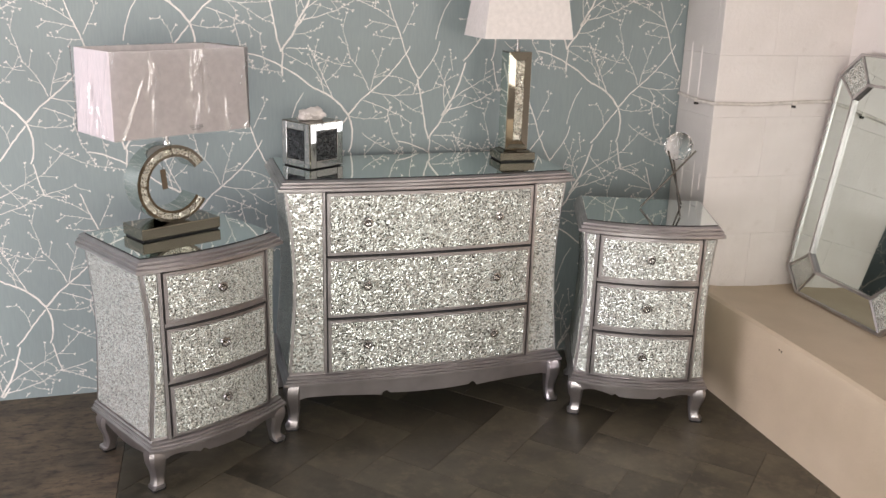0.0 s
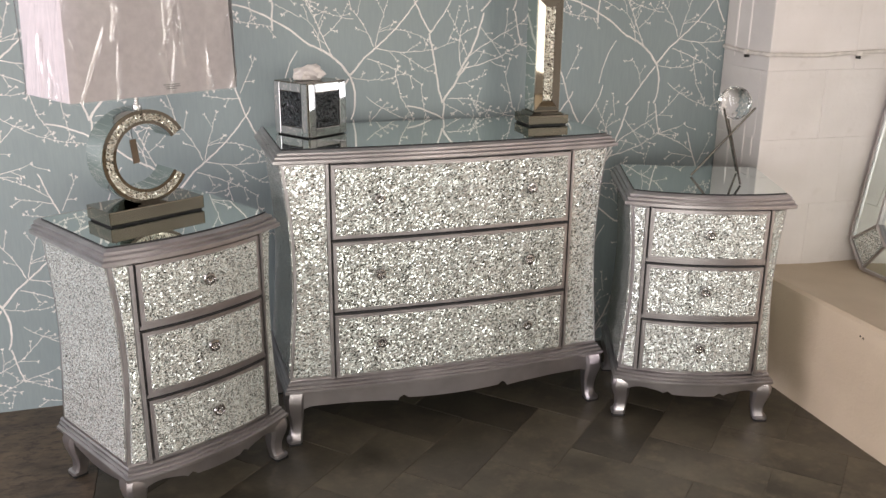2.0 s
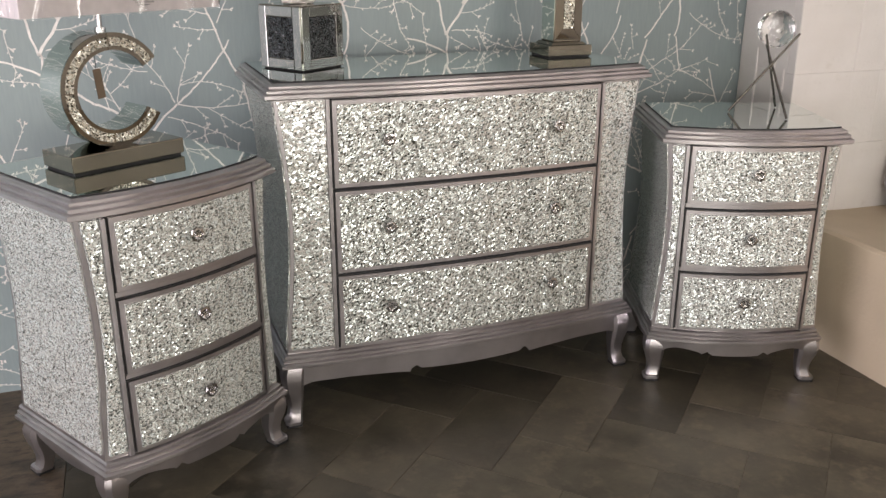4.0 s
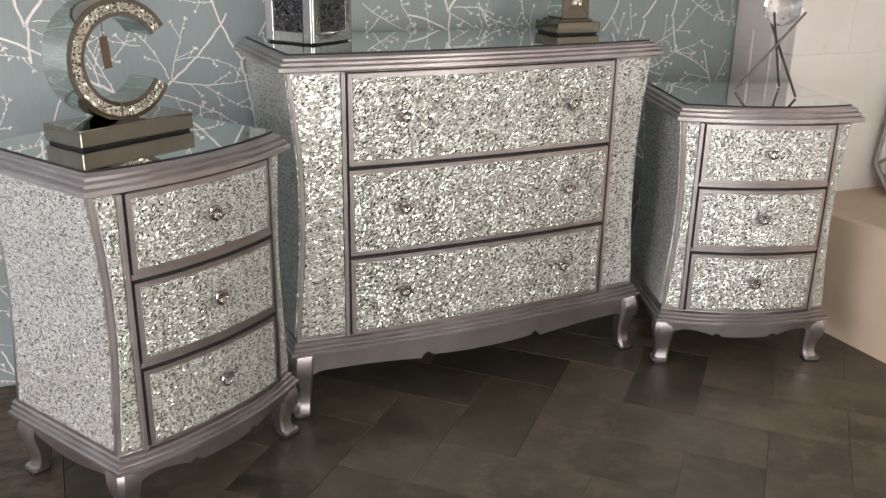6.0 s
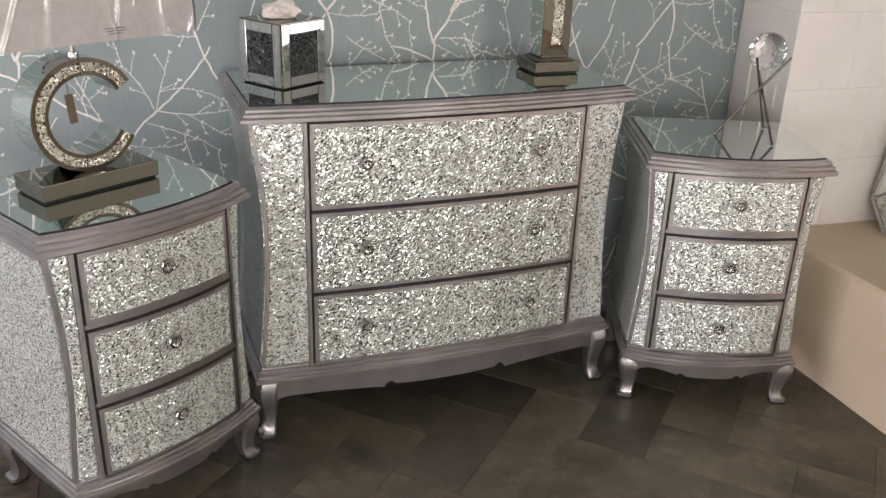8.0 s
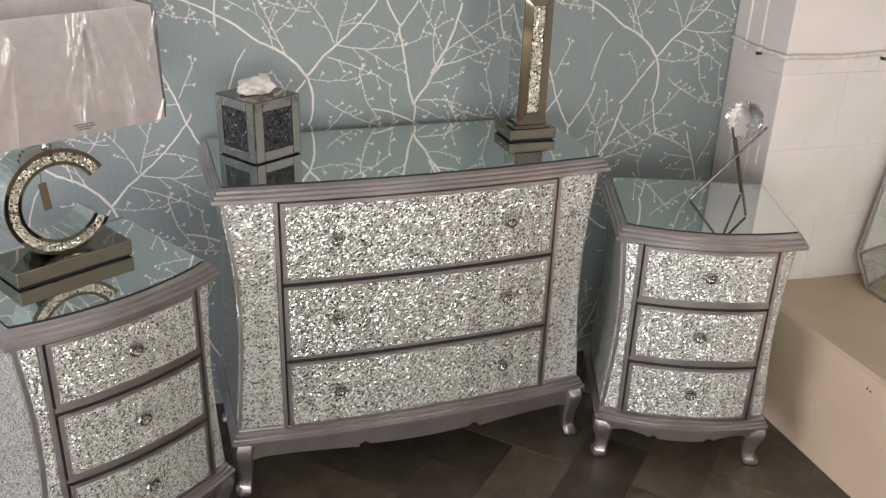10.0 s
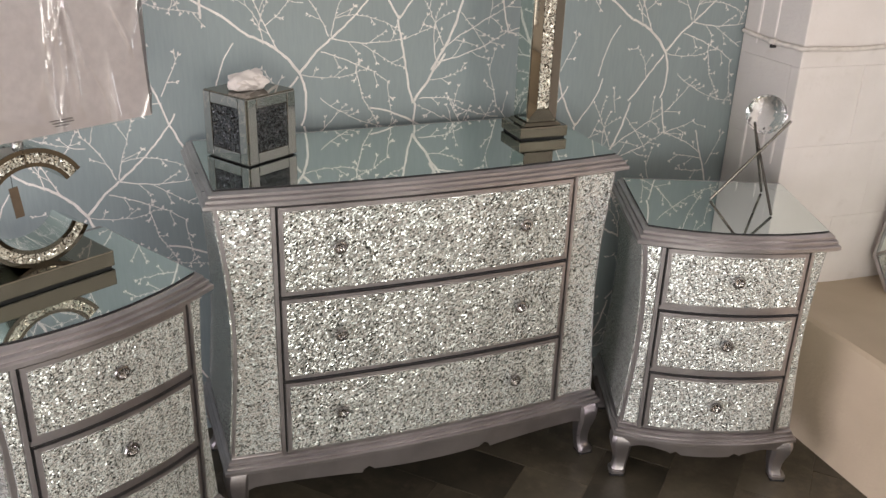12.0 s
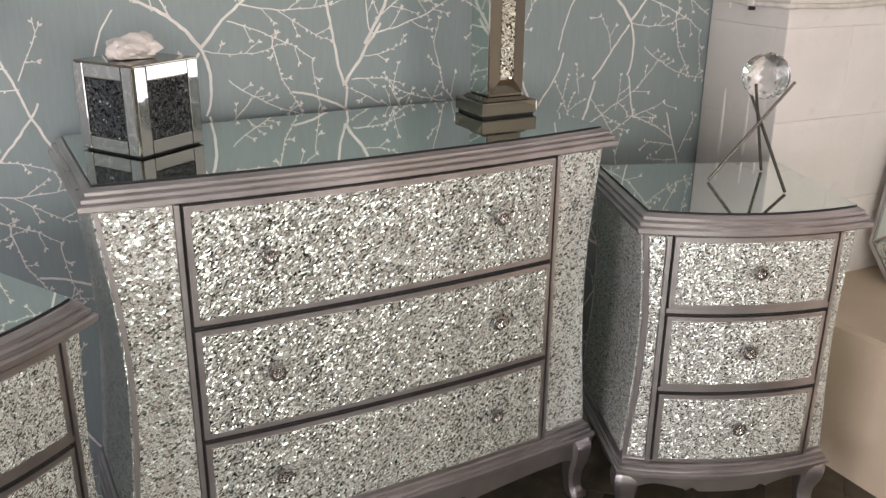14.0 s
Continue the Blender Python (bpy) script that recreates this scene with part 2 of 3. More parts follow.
# The print: one repeat of branches in centimetres (start, heading, length, bend, width in mm), half-drop matched.
STEMS = (
    (30.2, -17.6, 91, 8.3, 0, 6), (30.0, -9.3, 103, 22.4, -4, 6), (25.9, 12.7, 117, 29.9, -7, 4.8),
    (25.9, 12.7, 46, 15.6, 37, 4.5), (32.0, 26.8, 84, 15.2, -30, 3.6), (30.0, -9.3, 57, 15.6, -5, 7),
    (0.0, 0.1, 122, 15.6, 41, 7), (-12.1, 9.5, 141, 26.3, 26, 5.6),
    (0.0, 0.1, 47, 11.6, -3, 6), (8.2, 8.3, 37, 21.8, 26, 4.8), (-0.2, 0.3, -63, 14.3, -49, 6),
    (0.7, -13.6, -78, 10.9, 0, 4.8), (-18.3, -33.6, 58, 21.4, 23, 7), (-10.7, -13.7, 52, 16.6, -2, 5.6))
SHOOTS = (
    (36.5, 1.3, 112, 15.0, -53, 3),
    (38.1, 5.5, 117, 15.0, 3, 2.5), (7.6, 8.8, 111, 13.0, 20, 3), (0.7, 19.7, 103, 11.9, 0, 2.4),
    (8.2, 8.8, 78, 14.8, -14, 2.5), (8.2, 8.3, -17, 19.1, 30, 3), (27.1, 7.6, 16, 8.8, 0, 2.4),
    (-5.1, 5.8, 116, 20.3, 0, 3), (-8.7, 7.4, 88, 12.5, 63, 2.5),
    (-17.2, -31.5, 4, 21.6, 30, 3.5), (3.0, -24.3, 18, 10.3, 0, 2.8), (-15.9, -28.4, 30, 22.6, 0, 3))
TWIGS = (
    (31.7, -8.1, 8, 12.5, -34, 2.5), (34.4, -3.2, 2, 10.3, 34, 2), (38.7, 15.8, 100, 7.2, 0, 2.4),
    (9.2, 13.2, 15, 18.5, -61, 2), (5.5, 5.1, -17, 19.5, -17, 2.5), (23.0, -3.3, -85, 13.2, 22, 2),
    (0.0, -0.3, -14, 17.9, 37, 2), (16.1, 6.7, -37, 12.8, 20, 2), (14.5, 2.0, -88, 17.0, 36, 2.5),
    (5.1, -6.5, -44, 27.0, 41, 2), (-8.1, 11.8, 35, 12.4, 36, 2), (-14.9, 17.7, 154, 8.6, 0, 2.0),
    (1.5, 17.1, 171, 13.1, -18, 2))
SPRIGS = (
    (18.3, 30.6, 162, 10.6, 4, 2.5), (19.8, 27.1, 175, 10.3, -7, 2), (17.3, 32.6, 145, 17.8, 21, 2.5),
    (19.8, 28.7, 68, 10.8, -7, 2.5),
    (3.7, -17.1, 44, 11.5, 0, 2.4), (-2.7, -22.0, 77, 8.7, 16, 2), (-5.5, -7.1, 97, 9.5, 38, 2),
    (-11.2, -17.9, -46, 13.8, -15, 2))


def draw_repeat():
    """Flat outlines of one repeat: ribbons for the stems, small lobes for the buds. Lists of polygons in metres."""
    rng = random.Random(7)
    polys = []

    def lobe(x, z, a, r):
        """A small knobby bud growing from a point in the direction a."""
        long, wide = r * rng.uniform(1.3, 1.9), r * rng.uniform(0.6, 0.85)
        cx, cz = x + long * 0.8 * math.cos(a), z + long * 0.8 * math.sin(a)
        ring = []
        for k in range(7):
            b = k * math.pi / 3.5
            p, q = long * math.cos(b) * rng.uniform(0.85, 1.1), wide * math.sin(b) * rng.uniform(0.8, 1.15)
            ring.append((cx + p * math.cos(a) - q * math.sin(a), cz + p * math.sin(a) + q * math.cos(a)))
        polys.append(ring)

    def ribbon(u, v, head, length, bend, width, buds, tail):
        steps = max(4, int(length / 1.1))
        x, z, w0 = u / 100, v / 100, max(1.9, width * 1.02) / 1000
        pts = []
        for i in range(steps + 1):
            k = i / steps
            a = radians(head + bend * (k - 0.0) + rng.uniform(-9, 9))
            pts.append((x, z, a, w0 * (1 - (1 - tail) * k) * rng.uniform(0.88, 1.15)))
            x, z = x + length / 100 / steps * math.cos(a), z + length / 100 / steps * math.sin(a)
        for (xa, za, aa, wa), (xb, zb, ab, wb) in zip(pts, pts[1:]):
            polys.append([(xa - wa / 2 * math.sin(aa), za + wa / 2 * math.cos(aa)), (xa + wa / 2 * math.sin(aa), za - wa / 2 * math.cos(aa)),
                          (xb + wb / 2 * math.sin(ab), zb - wb / 2 * math.cos(ab)), (xb - wb / 2 * math.sin(ab), zb + wb / 2 * math.cos(ab))])
        if buds:
            for i, (xa, za, aa, wa) in enumerate(pts[2:]):
                if rng.random() < buds * (0.6 + i / steps):
                    lobe(xa, za, aa + rng.choice((-1, 1)) * rng.uniform(0.5, 1.0), rng.uniform(0.0015, 0.0028))
            xe, ze, ae, _ = pts[-1]
            for s in (-0.55, 0.45):
                lobe(xe, ze, ae + s + rng.uniform(-0.25, 0.25), rng.uniform(0.0022, 0.0034))
        return pts

    for s in STEMS:
        ribbon(*s, 0, 0.8)
    for s in SHOOTS:
        pts = ribbon(*s, 0.4, 0.5)
        for x, z, a, w in pts[4::5]:
            ribbon(x * 100, z * 100, math.degrees(a) + rng.choice((-1, 1)) * rng.uniform(30, 55), rng.uniform(3.0, 6.5), rng.uniform(-20, 20), 1.8, 0.8, 0.7)
    for s in TWIGS + SPRIGS:
        pts = ribbon(*s, 0.8, 0.6)
        for x, z, a, w in pts[3::5]:
            ribbon(x * 100, z * 100, math.degrees(a) + rng.choice((-1, 1)) * rng.uniform(35, 65), rng.uniform(1.2, 3.6), 0, 1.6, 0.45, 0.7)
    return polys


def printed_branches():
    unit = draw_repeat()
    verts, faces = [], []
    for i in range(-7, 3):
        for j in range(-4, 5):
            du, dv = 0.608 + 0.5325 * i, 0.996 + 0.6425 * j + 0.3285 * i - 0.6425 * (i // 2)
            for p in unit:
                q = [(u + du, v + dv) for u, v in p]
                if min(a for a, _ in q) < LEFT + 0.05 or max(a for a, _ in q) > CORNER - 0.002 or min(b for _, b in q) < 0.004 or max(b for _, b in q) > CEIL - 0.01:
                    continue
                n = len(verts)
                verts += [(a, wall_y(a) - 0.0008, b) for a, b in q]
                faces.append(tuple(range(n, n + len(q))))
    me = bpy.data.meshes.new("printed_branches")
    me.from_pydata(verts, [], faces)
    me.materials.append(PRINT)
    ob = new("printed_branches", me)
    ob.parent = wall_n
    return tagged(ob, "pale pearl branches with buds printed on the wallpaper", kind="stuff")


printed_branches()

ceiling = new("ceiling", mesh_of("ceiling", box((LEFT - 0.2, BACK - 0.2, CEIL), (2.9, 4.0, CEIL + 0.15)), CEILING))
tagged(ceiling, "plain off-white painted ceiling", "ceiling", kind="structure")


def wall_with_opening(name, lo, hi, axis, o0, o1, z0, z1, label, paint=None):
    """A thick wall from lo to hi with one opening through it, along axis 0 or 1."""
    bm = bmesh.new()
    cuts = [(lo[axis], o0, lo[2], hi[2]), (o1, hi[axis], lo[2], hi[2]), (o0, o1, lo[2], z0), (o0, o1, z1, hi[2])]
    for a, b, c, d in cuts:
        p, q = list(lo), list(hi)
        p[axis], q[axis], p[2], q[2] = a, b, c, d
        add_box(bm, p, q)
    return tagged(new(name, mesh_of(name, bm, paint or SHOP_WALL)), label, "wall", kind="structure")


wall_with_opening("wall_south", (LEFT - 0.2, BACK - 0.2, 0), (2.9, BACK, CEIL), 0, -2.8, 0.4, 0.2, 1.9, "plain shop wall with a wide daylit window")
wall_with_opening("wall_west", (LEFT - 0.2, BACK, 0), (LEFT, 4.0, CEIL), 1, 0.3, 2.7, 0.25, 1.65, "plain shop wall with a daylit window")
# Out of view: white wall and opening added for fill light and reflections.
wall_with_opening("wall_east_back", (RIGHT + 0.006, BACK, 0), (2.9, 1.698, CEIL), 1, -2.7, -0.5, 0.5, 2.0, "unseen white-painted side wall with an opening added for fill light", BLOCK)
# The third frame belongs to the added fill opening.
for nm, x0, x1, y0, y1 in (("window_1", -2.8, 0.4, BACK - 0.12, BACK - 0.06), ("window_2", LEFT - 0.12, LEFT - 0.06, 0.3, 2.7), ("window_3", 2.56, 2.62, -2.7, -0.5)):
    z0, z1 = dict(window_1=(0.2, 1.9), window_2=(0.25, 1.65), window_3=(0.5, 2.0))[nm]
    w = thing(nm, pose(0, 0, 0), "grey-framed window out of view, assumed for daylight", "window", kind="structure")
    bm = bmesh.new()
    along = 0 if nm == "window_1" else 1
    a0, a1 = (x0, x1) if along == 0 else (y0, y1)
    for k in range(4):
        c = a0 + (a1 - a0) * k / 3
        c = min(max(c, a0 + 0.03), a1 - 0.03)
        lo, hi = [x0, y0, z0], [x1, y1, z1]
        lo[along], hi[along] = c - 0.03, c + 0.03
        add_box(bm, lo, hi)
    add_box(bm, (x0, y0 + 0.004, z0), (x1, y1 - 0.004, z0 + 0.06)), add_box(bm, (x0, y0 + 0.004, z1 - 0.06), (x1, y1 - 0.004, z1))
    part("window_frame", bm, FRAME_PAINT, w)

# Painted blockwork: the return of the papered wall, the short end wall, and the side wall.
COURSE, BLOCK_LEN = 0.228, 0.45
pier = new("wall_end", mesh_of("wall_end", box((CORNER + 0.006, FRONT + 0.006, 0), (2.9, 3.95, CEIL)), BLOCK))
tagged(pier, "white-painted concrete block end wall", "wall", kind="structure")
east = new("wall_east", mesh_of("wall_east", box((RIGHT + 0.006, 1.70, 0), (2.9, FRONT + 0.005, CEIL)), BLOCK))
tagged(east, "white-painted concrete block side wall", "wall", kind="structure")


def block_mesh(length, height, paint):
    bm = box((0, 0, 0), (length, 0.03, height), 0.0022)
    return mesh_of("block", bm, paint)


def lay_blocks(wall, origin, along, outward, length, first_z, courses, rng, paint):
    """Lay courses of blocks with shallow joints, a little uneven, on a wall face."""
    turn = Matrix((along, [-c for c in outward], (0, 0, 1))).transposed().to_4x4()
    cache = {}
    for c in range(courses):
        s = -(BLOCK_LEN / 2 if c % 2 else 0.12)
        while s < length:
            a, b = max(s, 0), min(s + BLOCK_LEN, length)
            if b - a > 0.02:
                key = round(b - a, 3)
                if key not in cache:
                    cache[key] = block_mesh(b - a, COURSE, paint)
                ob = new("block", cache[key])
                ob.parent = wall
                ob.matrix_local = Matrix.Translation(Vector(origin) + Vector(along) * a + Vector((0, 0, first_z + c * COURSE)) + Vector(outward) * rng.uniform(0.0, 0.0015)) @ turn
            s += BLOCK_LEN


def paint_run(y, z0, z1, r):
    bm = bmesh.new()
    n = 12
    rings = []
    for k in range(n + 1):
        z = z0 + (z1 - z0) * k / n
        q = r * (0.45 if k in (0, n) else 0.85 if k in (1, n - 1) else 1.0) * 0.8 + 0.0008 * noise.noise((y * 9, z * 22, 0))
        rings.append([(CORNER - 0.0012 + max(q, 0.0008) * math.cos(a) * 0.6, y + max(q, 0.0008) * math.sin(a), z) for a in [i * math.pi / 4 for i in range(8)]])
    return part("paint_run", add_rings(bm, rings), BLOCK, pier, "thick dried paint run", True)


for y, z0, z1, r in ((3.568, 1.04, 1.27, 0.007), (3.495, 1.07, 1.26, 0.006), (3.55, 0.66, 0.84, 0.006), (3.465, 0.68, 0.83, 0.005), (3.42, 0.72, 0.79, 0.006)):
    paint_run(y, z0, z1, r)
rng = random.Random(3)
lay_blocks(pier, (CORNER, FRONT, 0), (1, 0, 0), (0, -1, 0), RIGHT - CORNER + 0.004, 0.095, 11, rng, BLOCK)
# Return blocks take the greyed paint that stands for their shade.
lay_blocks(pier, (CORNER, WALL_Y - 0.004, 0), (0, -1, 0), (-1, 0, 0), WALL_Y - 0.004 - FRONT, 0.095, 11, rng, SHADED_BLOCK)
lay_blocks(east, (RIGHT, FRONT, 0), (0, -1, 0), (-1, 0, 0), 1.6, 0.095, 11, rng, BLOCK)

# ---- the cream plinth along the side wall ----


def plinth():
    prof = [(1.918, 0.0), (1.921, 0.15), (1.920, 0.30), (1.9205, 0.338), (1.925, 0.352), (1.938, 0.3595), (1.97, 0.353), (2.05, 0.338), (2.2, 0.330), (2.485, 0.327), (2.485, 0.0)]
    bm = bmesh.new()
    r = random.Random(4)
    rings = []
    for k in range(41):
        y = -1.2 + (3.394 + 1.2) * k / 40
        dx, dz = 0.004 * noise.noise((y * 2.1, 0, 0)), 0.004 * noise.noise((y * 1.7, 5, 0))
        rings.append([(x + (dx if x < 2.1 else 0), y, z + (dz if z > 0.2 else 0)) for x, z in prof])
    add_rings(bm, rings)
    ob = tagged(new("plinth", mesh_of("plinth", bm, BENCH, True)), "low cream-painted plinth along the block wall", "plinth", kind="structure")
    for y, z in ((2.787, 0.323), (2.775, 0.321)):
        part("chip", bmesh_chip(y, z), SHADE_AND_PAD_BLACK, ob, "small dark chip in the paint")
    return ob


def bmesh_chip(y, z):
    bm = bmesh.new()
    bmesh.ops.create_icosphere(bm, subdivisions=1, radius=0.0035, matrix=Matrix.Translation((1.918, y, z)) @ Matrix.Diagonal((0.5, 0.7, 1.2, 1)))
    return bm


plinth()

# ---- bombe drawer furniture ----


def bombe(name, W, D, H, body, base, waist, inner, drawers, knobs, apron, face, m, label, category, group="", B=0.05, drop=0.0):
    """A waisted, bow-fronted drawer cabinet. Local x across, y to the back from the lip's front corners.
    body: z of the body's foot and head; base: z of the base moulding's foot; waist: insets at foot, middle, head;
    inner: half width between the pilasters; drawers: (z0, z1) each; apron: (notch x, leg z, notch z, middle z)."""
    root = thing(name, m, label, category, group)
    z0, z1 = body
    FACE_IN = 0.022

    def bow(x):
        return -B * (1 - (2 * x / W) ** 2)

    def inset(z):
        s = min(1, max(0, (z - z0) / (z1 - z0)))
        ends = waist[0] + (waist[2] - waist[0]) * s
        return ends + (waist[1] - (waist[0] + waist[2]) / 2) * math.sin(math.pi * s ** 1.12) ** 1.1

    def ring(z, i, back=0.0, n=18, fi=None):
        half = W / 2 - i
        fy = i if fi is None else fi
        pts = [(-half + 2 * half * k / n, fy + bow((-half + 2 * half * k / n) * (W / 2) / half), z) for k in range(n + 1)]
        return pts + [(half, D - back, z), (-half, D - back, z)]

    def front(x, z, out):
        return (x, FACE_IN + bow(x) - out, z)

    # body, mouldings
    zs = [z0 + (z1 - z0) * k / 22 for k in range(23)]
    part("body", add_rings(bmesh.new(), [ring(z, inset(z), 0.015, 18, FACE_IN) for z in zs]), SILVER, root, "silver-painted waisted carcass", True)
    t = H - z1
    lip = [(0, 0.015), (0.05, 0.008), (0.10, 0.002), (0.15, 0), (0.36, 0), (0.40, 0.002), (0.42, 0.008), (0.47, 0.0065), (0.62, 0.0065), (0.66, 0.0085), (0.68, 0.015), (0.73, 0.0135), (0.86, 0.0135), (0.90, 0.0155), (0.92, 0.020), (1.0, 0.023)]
    part("top_moulding", add_rings(bmesh.new(), [ring(z1 + t * k, i) for k, i in lip]), SILVER, root, "stepped silver top moulding", True)
    b = z0 - base
    foot = [(0, 0.017), (0.08, 0.010), (0.14, 0.004), (0.20, 0.002), (0.40, 0.002), (0.44, 0.004), (0.46, 0.011), (0.50, 0.0085), (0.64, 0.0085), (0.68, 0.0105), (0.70, 0.016), (0.74, 0.0135), (0.90, 0.0135), (1.0, 0.018)]
    part("base_moulding", add_rings(bmesh.new(), [ring(base + b * k, i) for k, i in foot]), SILVER, root, "stepped silver base moulding", True)
    bm = add_rings(bmesh.new(), [ring(H + k, i, 0.02) for k, i in ((0.0005, 0.026), (0.004, 0.026))])
    # Plate sides are coloured black for the shaded gap at the moulding.
    for f in bm.faces:
        f.material_index = 0 if len(f.verts) > 4 else 1
    part("mirror_top", bm, [MIRROR, SHADE_AND_PAD_BLACK], root, "mirrored glass top plate, edge blackened for the shaded gap")

    # pilasters, side panels
    for s in (-1, 1):
        def pil(off, pad):
            def f(u, v):
                z = z0 + 0.012 + pad + (z1 - z0 - 0.016 - 2 * pad) * v
                outer = W / 2 - inset(z) - 0.007 - pad
                x0 = inner + 0.010 + pad
                return front(s * (x0 + (outer - x0) * u), z, off)
            return f
        part("pilaster", add_slab(bmesh.new(), 4, 18, pil(0.003, 0), pil(-0.004, 0)), face[0], root, "crushed mirror pilaster panel", True)

        def side(off):
            def f(u, v):
                z = z0 + 0.012 + (z1 - z0 - 0.016) * v
                y0 = FACE_IN + 0.010
                return (s * (W / 2 - inset(z) + off), y0 + (D - 0.03 - y0) * u, z)
            return f
        part("side_panel", add_slab(bmesh.new(), 3, 18, side(0.003), side(-0.004)), face[1], root, "crushed mirror side panel", True)
        # raised strip between pilaster and drawers

        def strip(off):
            def f(u, v):
                z = z0 + 0.002 + (z1 - z0 - 0.004) * v
                return front(s * (inner + 0.001 + 0.008 * u), z, off)
            return f
        part("upright", add_slab(bmesh.new(), 1, 14, strip(0.0088), strip(-0.004)), SILVER, root, "", True)

    # drawers
    # Black sheet behind the drawers paints in the shade of their gaps.
    gap_shade = [part("drawer_gap_shade", add_slab(bmesh.new(), 10, 14, lambda u, v: front(inner * (2 * u - 1), z0 + 0.004 + (z1 - z0 - 0.006) * v, 0.0008),
                                             lambda u, v: front(inner * (2 * u - 1), z0 + 0.004 + (z1 - z0 - 0.006) * v, -0.004)), SHADE_AND_PAD_BLACK, root, "", True)]
    for a, c in drawers:
        def skin(out, pad):
            return lambda u, v: front((inner - 0.0045 - pad) * (2 * u - 1), a + pad + (c - a - 2 * pad) * v, out)
        d = part("drawer", add_slab(bmesh.new(), 14, 8, skin(0.0100, 0), skin(-0.002, 0)), SILVER, root, "bow-fronted drawer with a silver rim", True)
        part("mirror_panel", add_slab(bmesh.new(), 14, 8, skin(0.0120, 0.010), skin(0.006, 0.010)), face[3], d, "crushed mirror drawer front", True)
        for x in knobs:
            part("knob", knob_mesh(), [CHROME, CRYSTAL], d, "faceted crystal knob", False,
                 Matrix.Translation(front(x, (a + c) / 2 + 0.008, 0.0112)) @ pose(0, 0, 0, 90, 0, 0))
    if not face[2]:
        for (a, c), (e, f_) in zip(drawers, drawers[1:]):
            lo_, hi_ = sorted((a, c, e, f_))[1:3]

            def rail(out):
                return lambda u, v: front((inner - 0.001) * (2 * u - 1), lo_ + 0.0075 + (hi_ - lo_ - 0.0083) * v, out)
            part("rail", add_slab(bmesh.new(), 12, 2, rail(0.0088), rail(-0.002)), SILVER, root, "", True)

    # apron and legs
    nx, lz, nz, mz = apron
    half = W / 2 - 0.02

    def low(x):
        k = abs(x)
        if k > nx:
            s = (k - nx) / (half - 0.03 - nx)
            fillet = min(1.0, max(0.0, (k - (half - 0.065)) / 0.045)) ** 2 * 0.016
            return nz - drop + (lz - nz + drop) * min(1, s * 1.8) ** 0.6 - fillet
        notch = max(0.0, 1 - abs(k - nx + 0.014) / 0.014) * 0.009
        return mz + (nz - mz) * (k / nx) ** 2.2 + notch
    bm = bmesh.new()
    xs = sorted({round(-half + 2 * half * k / 56, 4) for k in range(57)} | {e * (nx + q) for e in (-1, 1) for q in (-0.028, -0.014, 0, 0.004, 0.012)})
    add_strip(bm, [((x, 0.014 + bow(x), low(x)), (x, 0.012 + bow(x), base + 0.002)) for x in xs], (0, 0.016, 0))
    part("apron", bm, SILVER, root, "scalloped silver apron", True)
    for s in (-1, 1):
        bm = bmesh.new()
        ys = [0.03 + (D - 0.06) * k / 24 for k in range(25)]
        add_strip(bm, [((s * (W / 2 - 0.016), y, lz - 0.02 * math.cos((y - D / 2) * math.pi / D) ** 2), (s * (W / 2 - 0.014), y, base + 0.002)) for y in ys], (-s * 0.016, 0, 0))
        part("side_apron", bm, SILVER, root, "", True)
        for fy, sy in ((0.034, -1), (D - 0.052, 1)):
            prof = [(base + 0.004, 0.002, 0.0275), (base - 0.010, 0.006, 0.0280), (base * 0.80, 0.007, 0.0270), (base * 0.66, 0.006, 0.0245), (base * 0.50, 0.003, 0.0205), (base * 0.36, 0.002, 0.0178),
                    (base * 0.24, 0.003, 0.0168), (base * 0.14, 0.006, 0.0180), (0.016, 0.010, 0.0205), (0.009, 0.010, 0.0210), (0.007, 0.010, 0.0205)]
            rings = []
            for z, o, h in prof:
                cx, cy = s * (W / 2 - 0.036 + o), fy + sy * o
                c = h * 0.35
                rings.append([(cx + px, cy + py, z) for px, py in ((-h, -h + c), (-h + c, -h), (h - c, -h), (h, -h + c), (h, h - c), (h - c, h), (-h + c, h), (-h, h - c))])
            leg = part("leg", add_rings(bmesh.new(), rings), SILVER, root, "silver cabriole leg", True)
            cx, cy = s * (W / 2 - 0.026), fy + sy * 0.010
            part("foot_pad", box((cx - 0.019, cy - 0.019, 0), (cx + 0.019, cy + 0.019, 0.008), 0.0015), SHADE_AND_PAD_BLACK, leg, "dark foot pad")
    return root


def add_strip(bm, pairs, thick):
    """A plate between lower and upper edge points, given a thickness."""
    t = Vector(thick)
    a = [(bm.verts.new(p), bm.verts.new(q), bm.verts.new(Vector(p) + t), bm.verts.new(Vector(q) + t)) for p, q in pairs]
    for (p, q, pb, qb), (r, s, rb, sb) in zip(a, a[1:]):
        bm.faces.new((p, r, s, q)), bm.faces.new((pb, qb, sb, rb)), bm.faces.new((p, pb, rb, r)), bm.faces.new((q, s, sb, qb))
    for p, q, pb, qb in (a[0], a[-1]):
        bm.faces.new((p, q, qb, pb))
    return bm


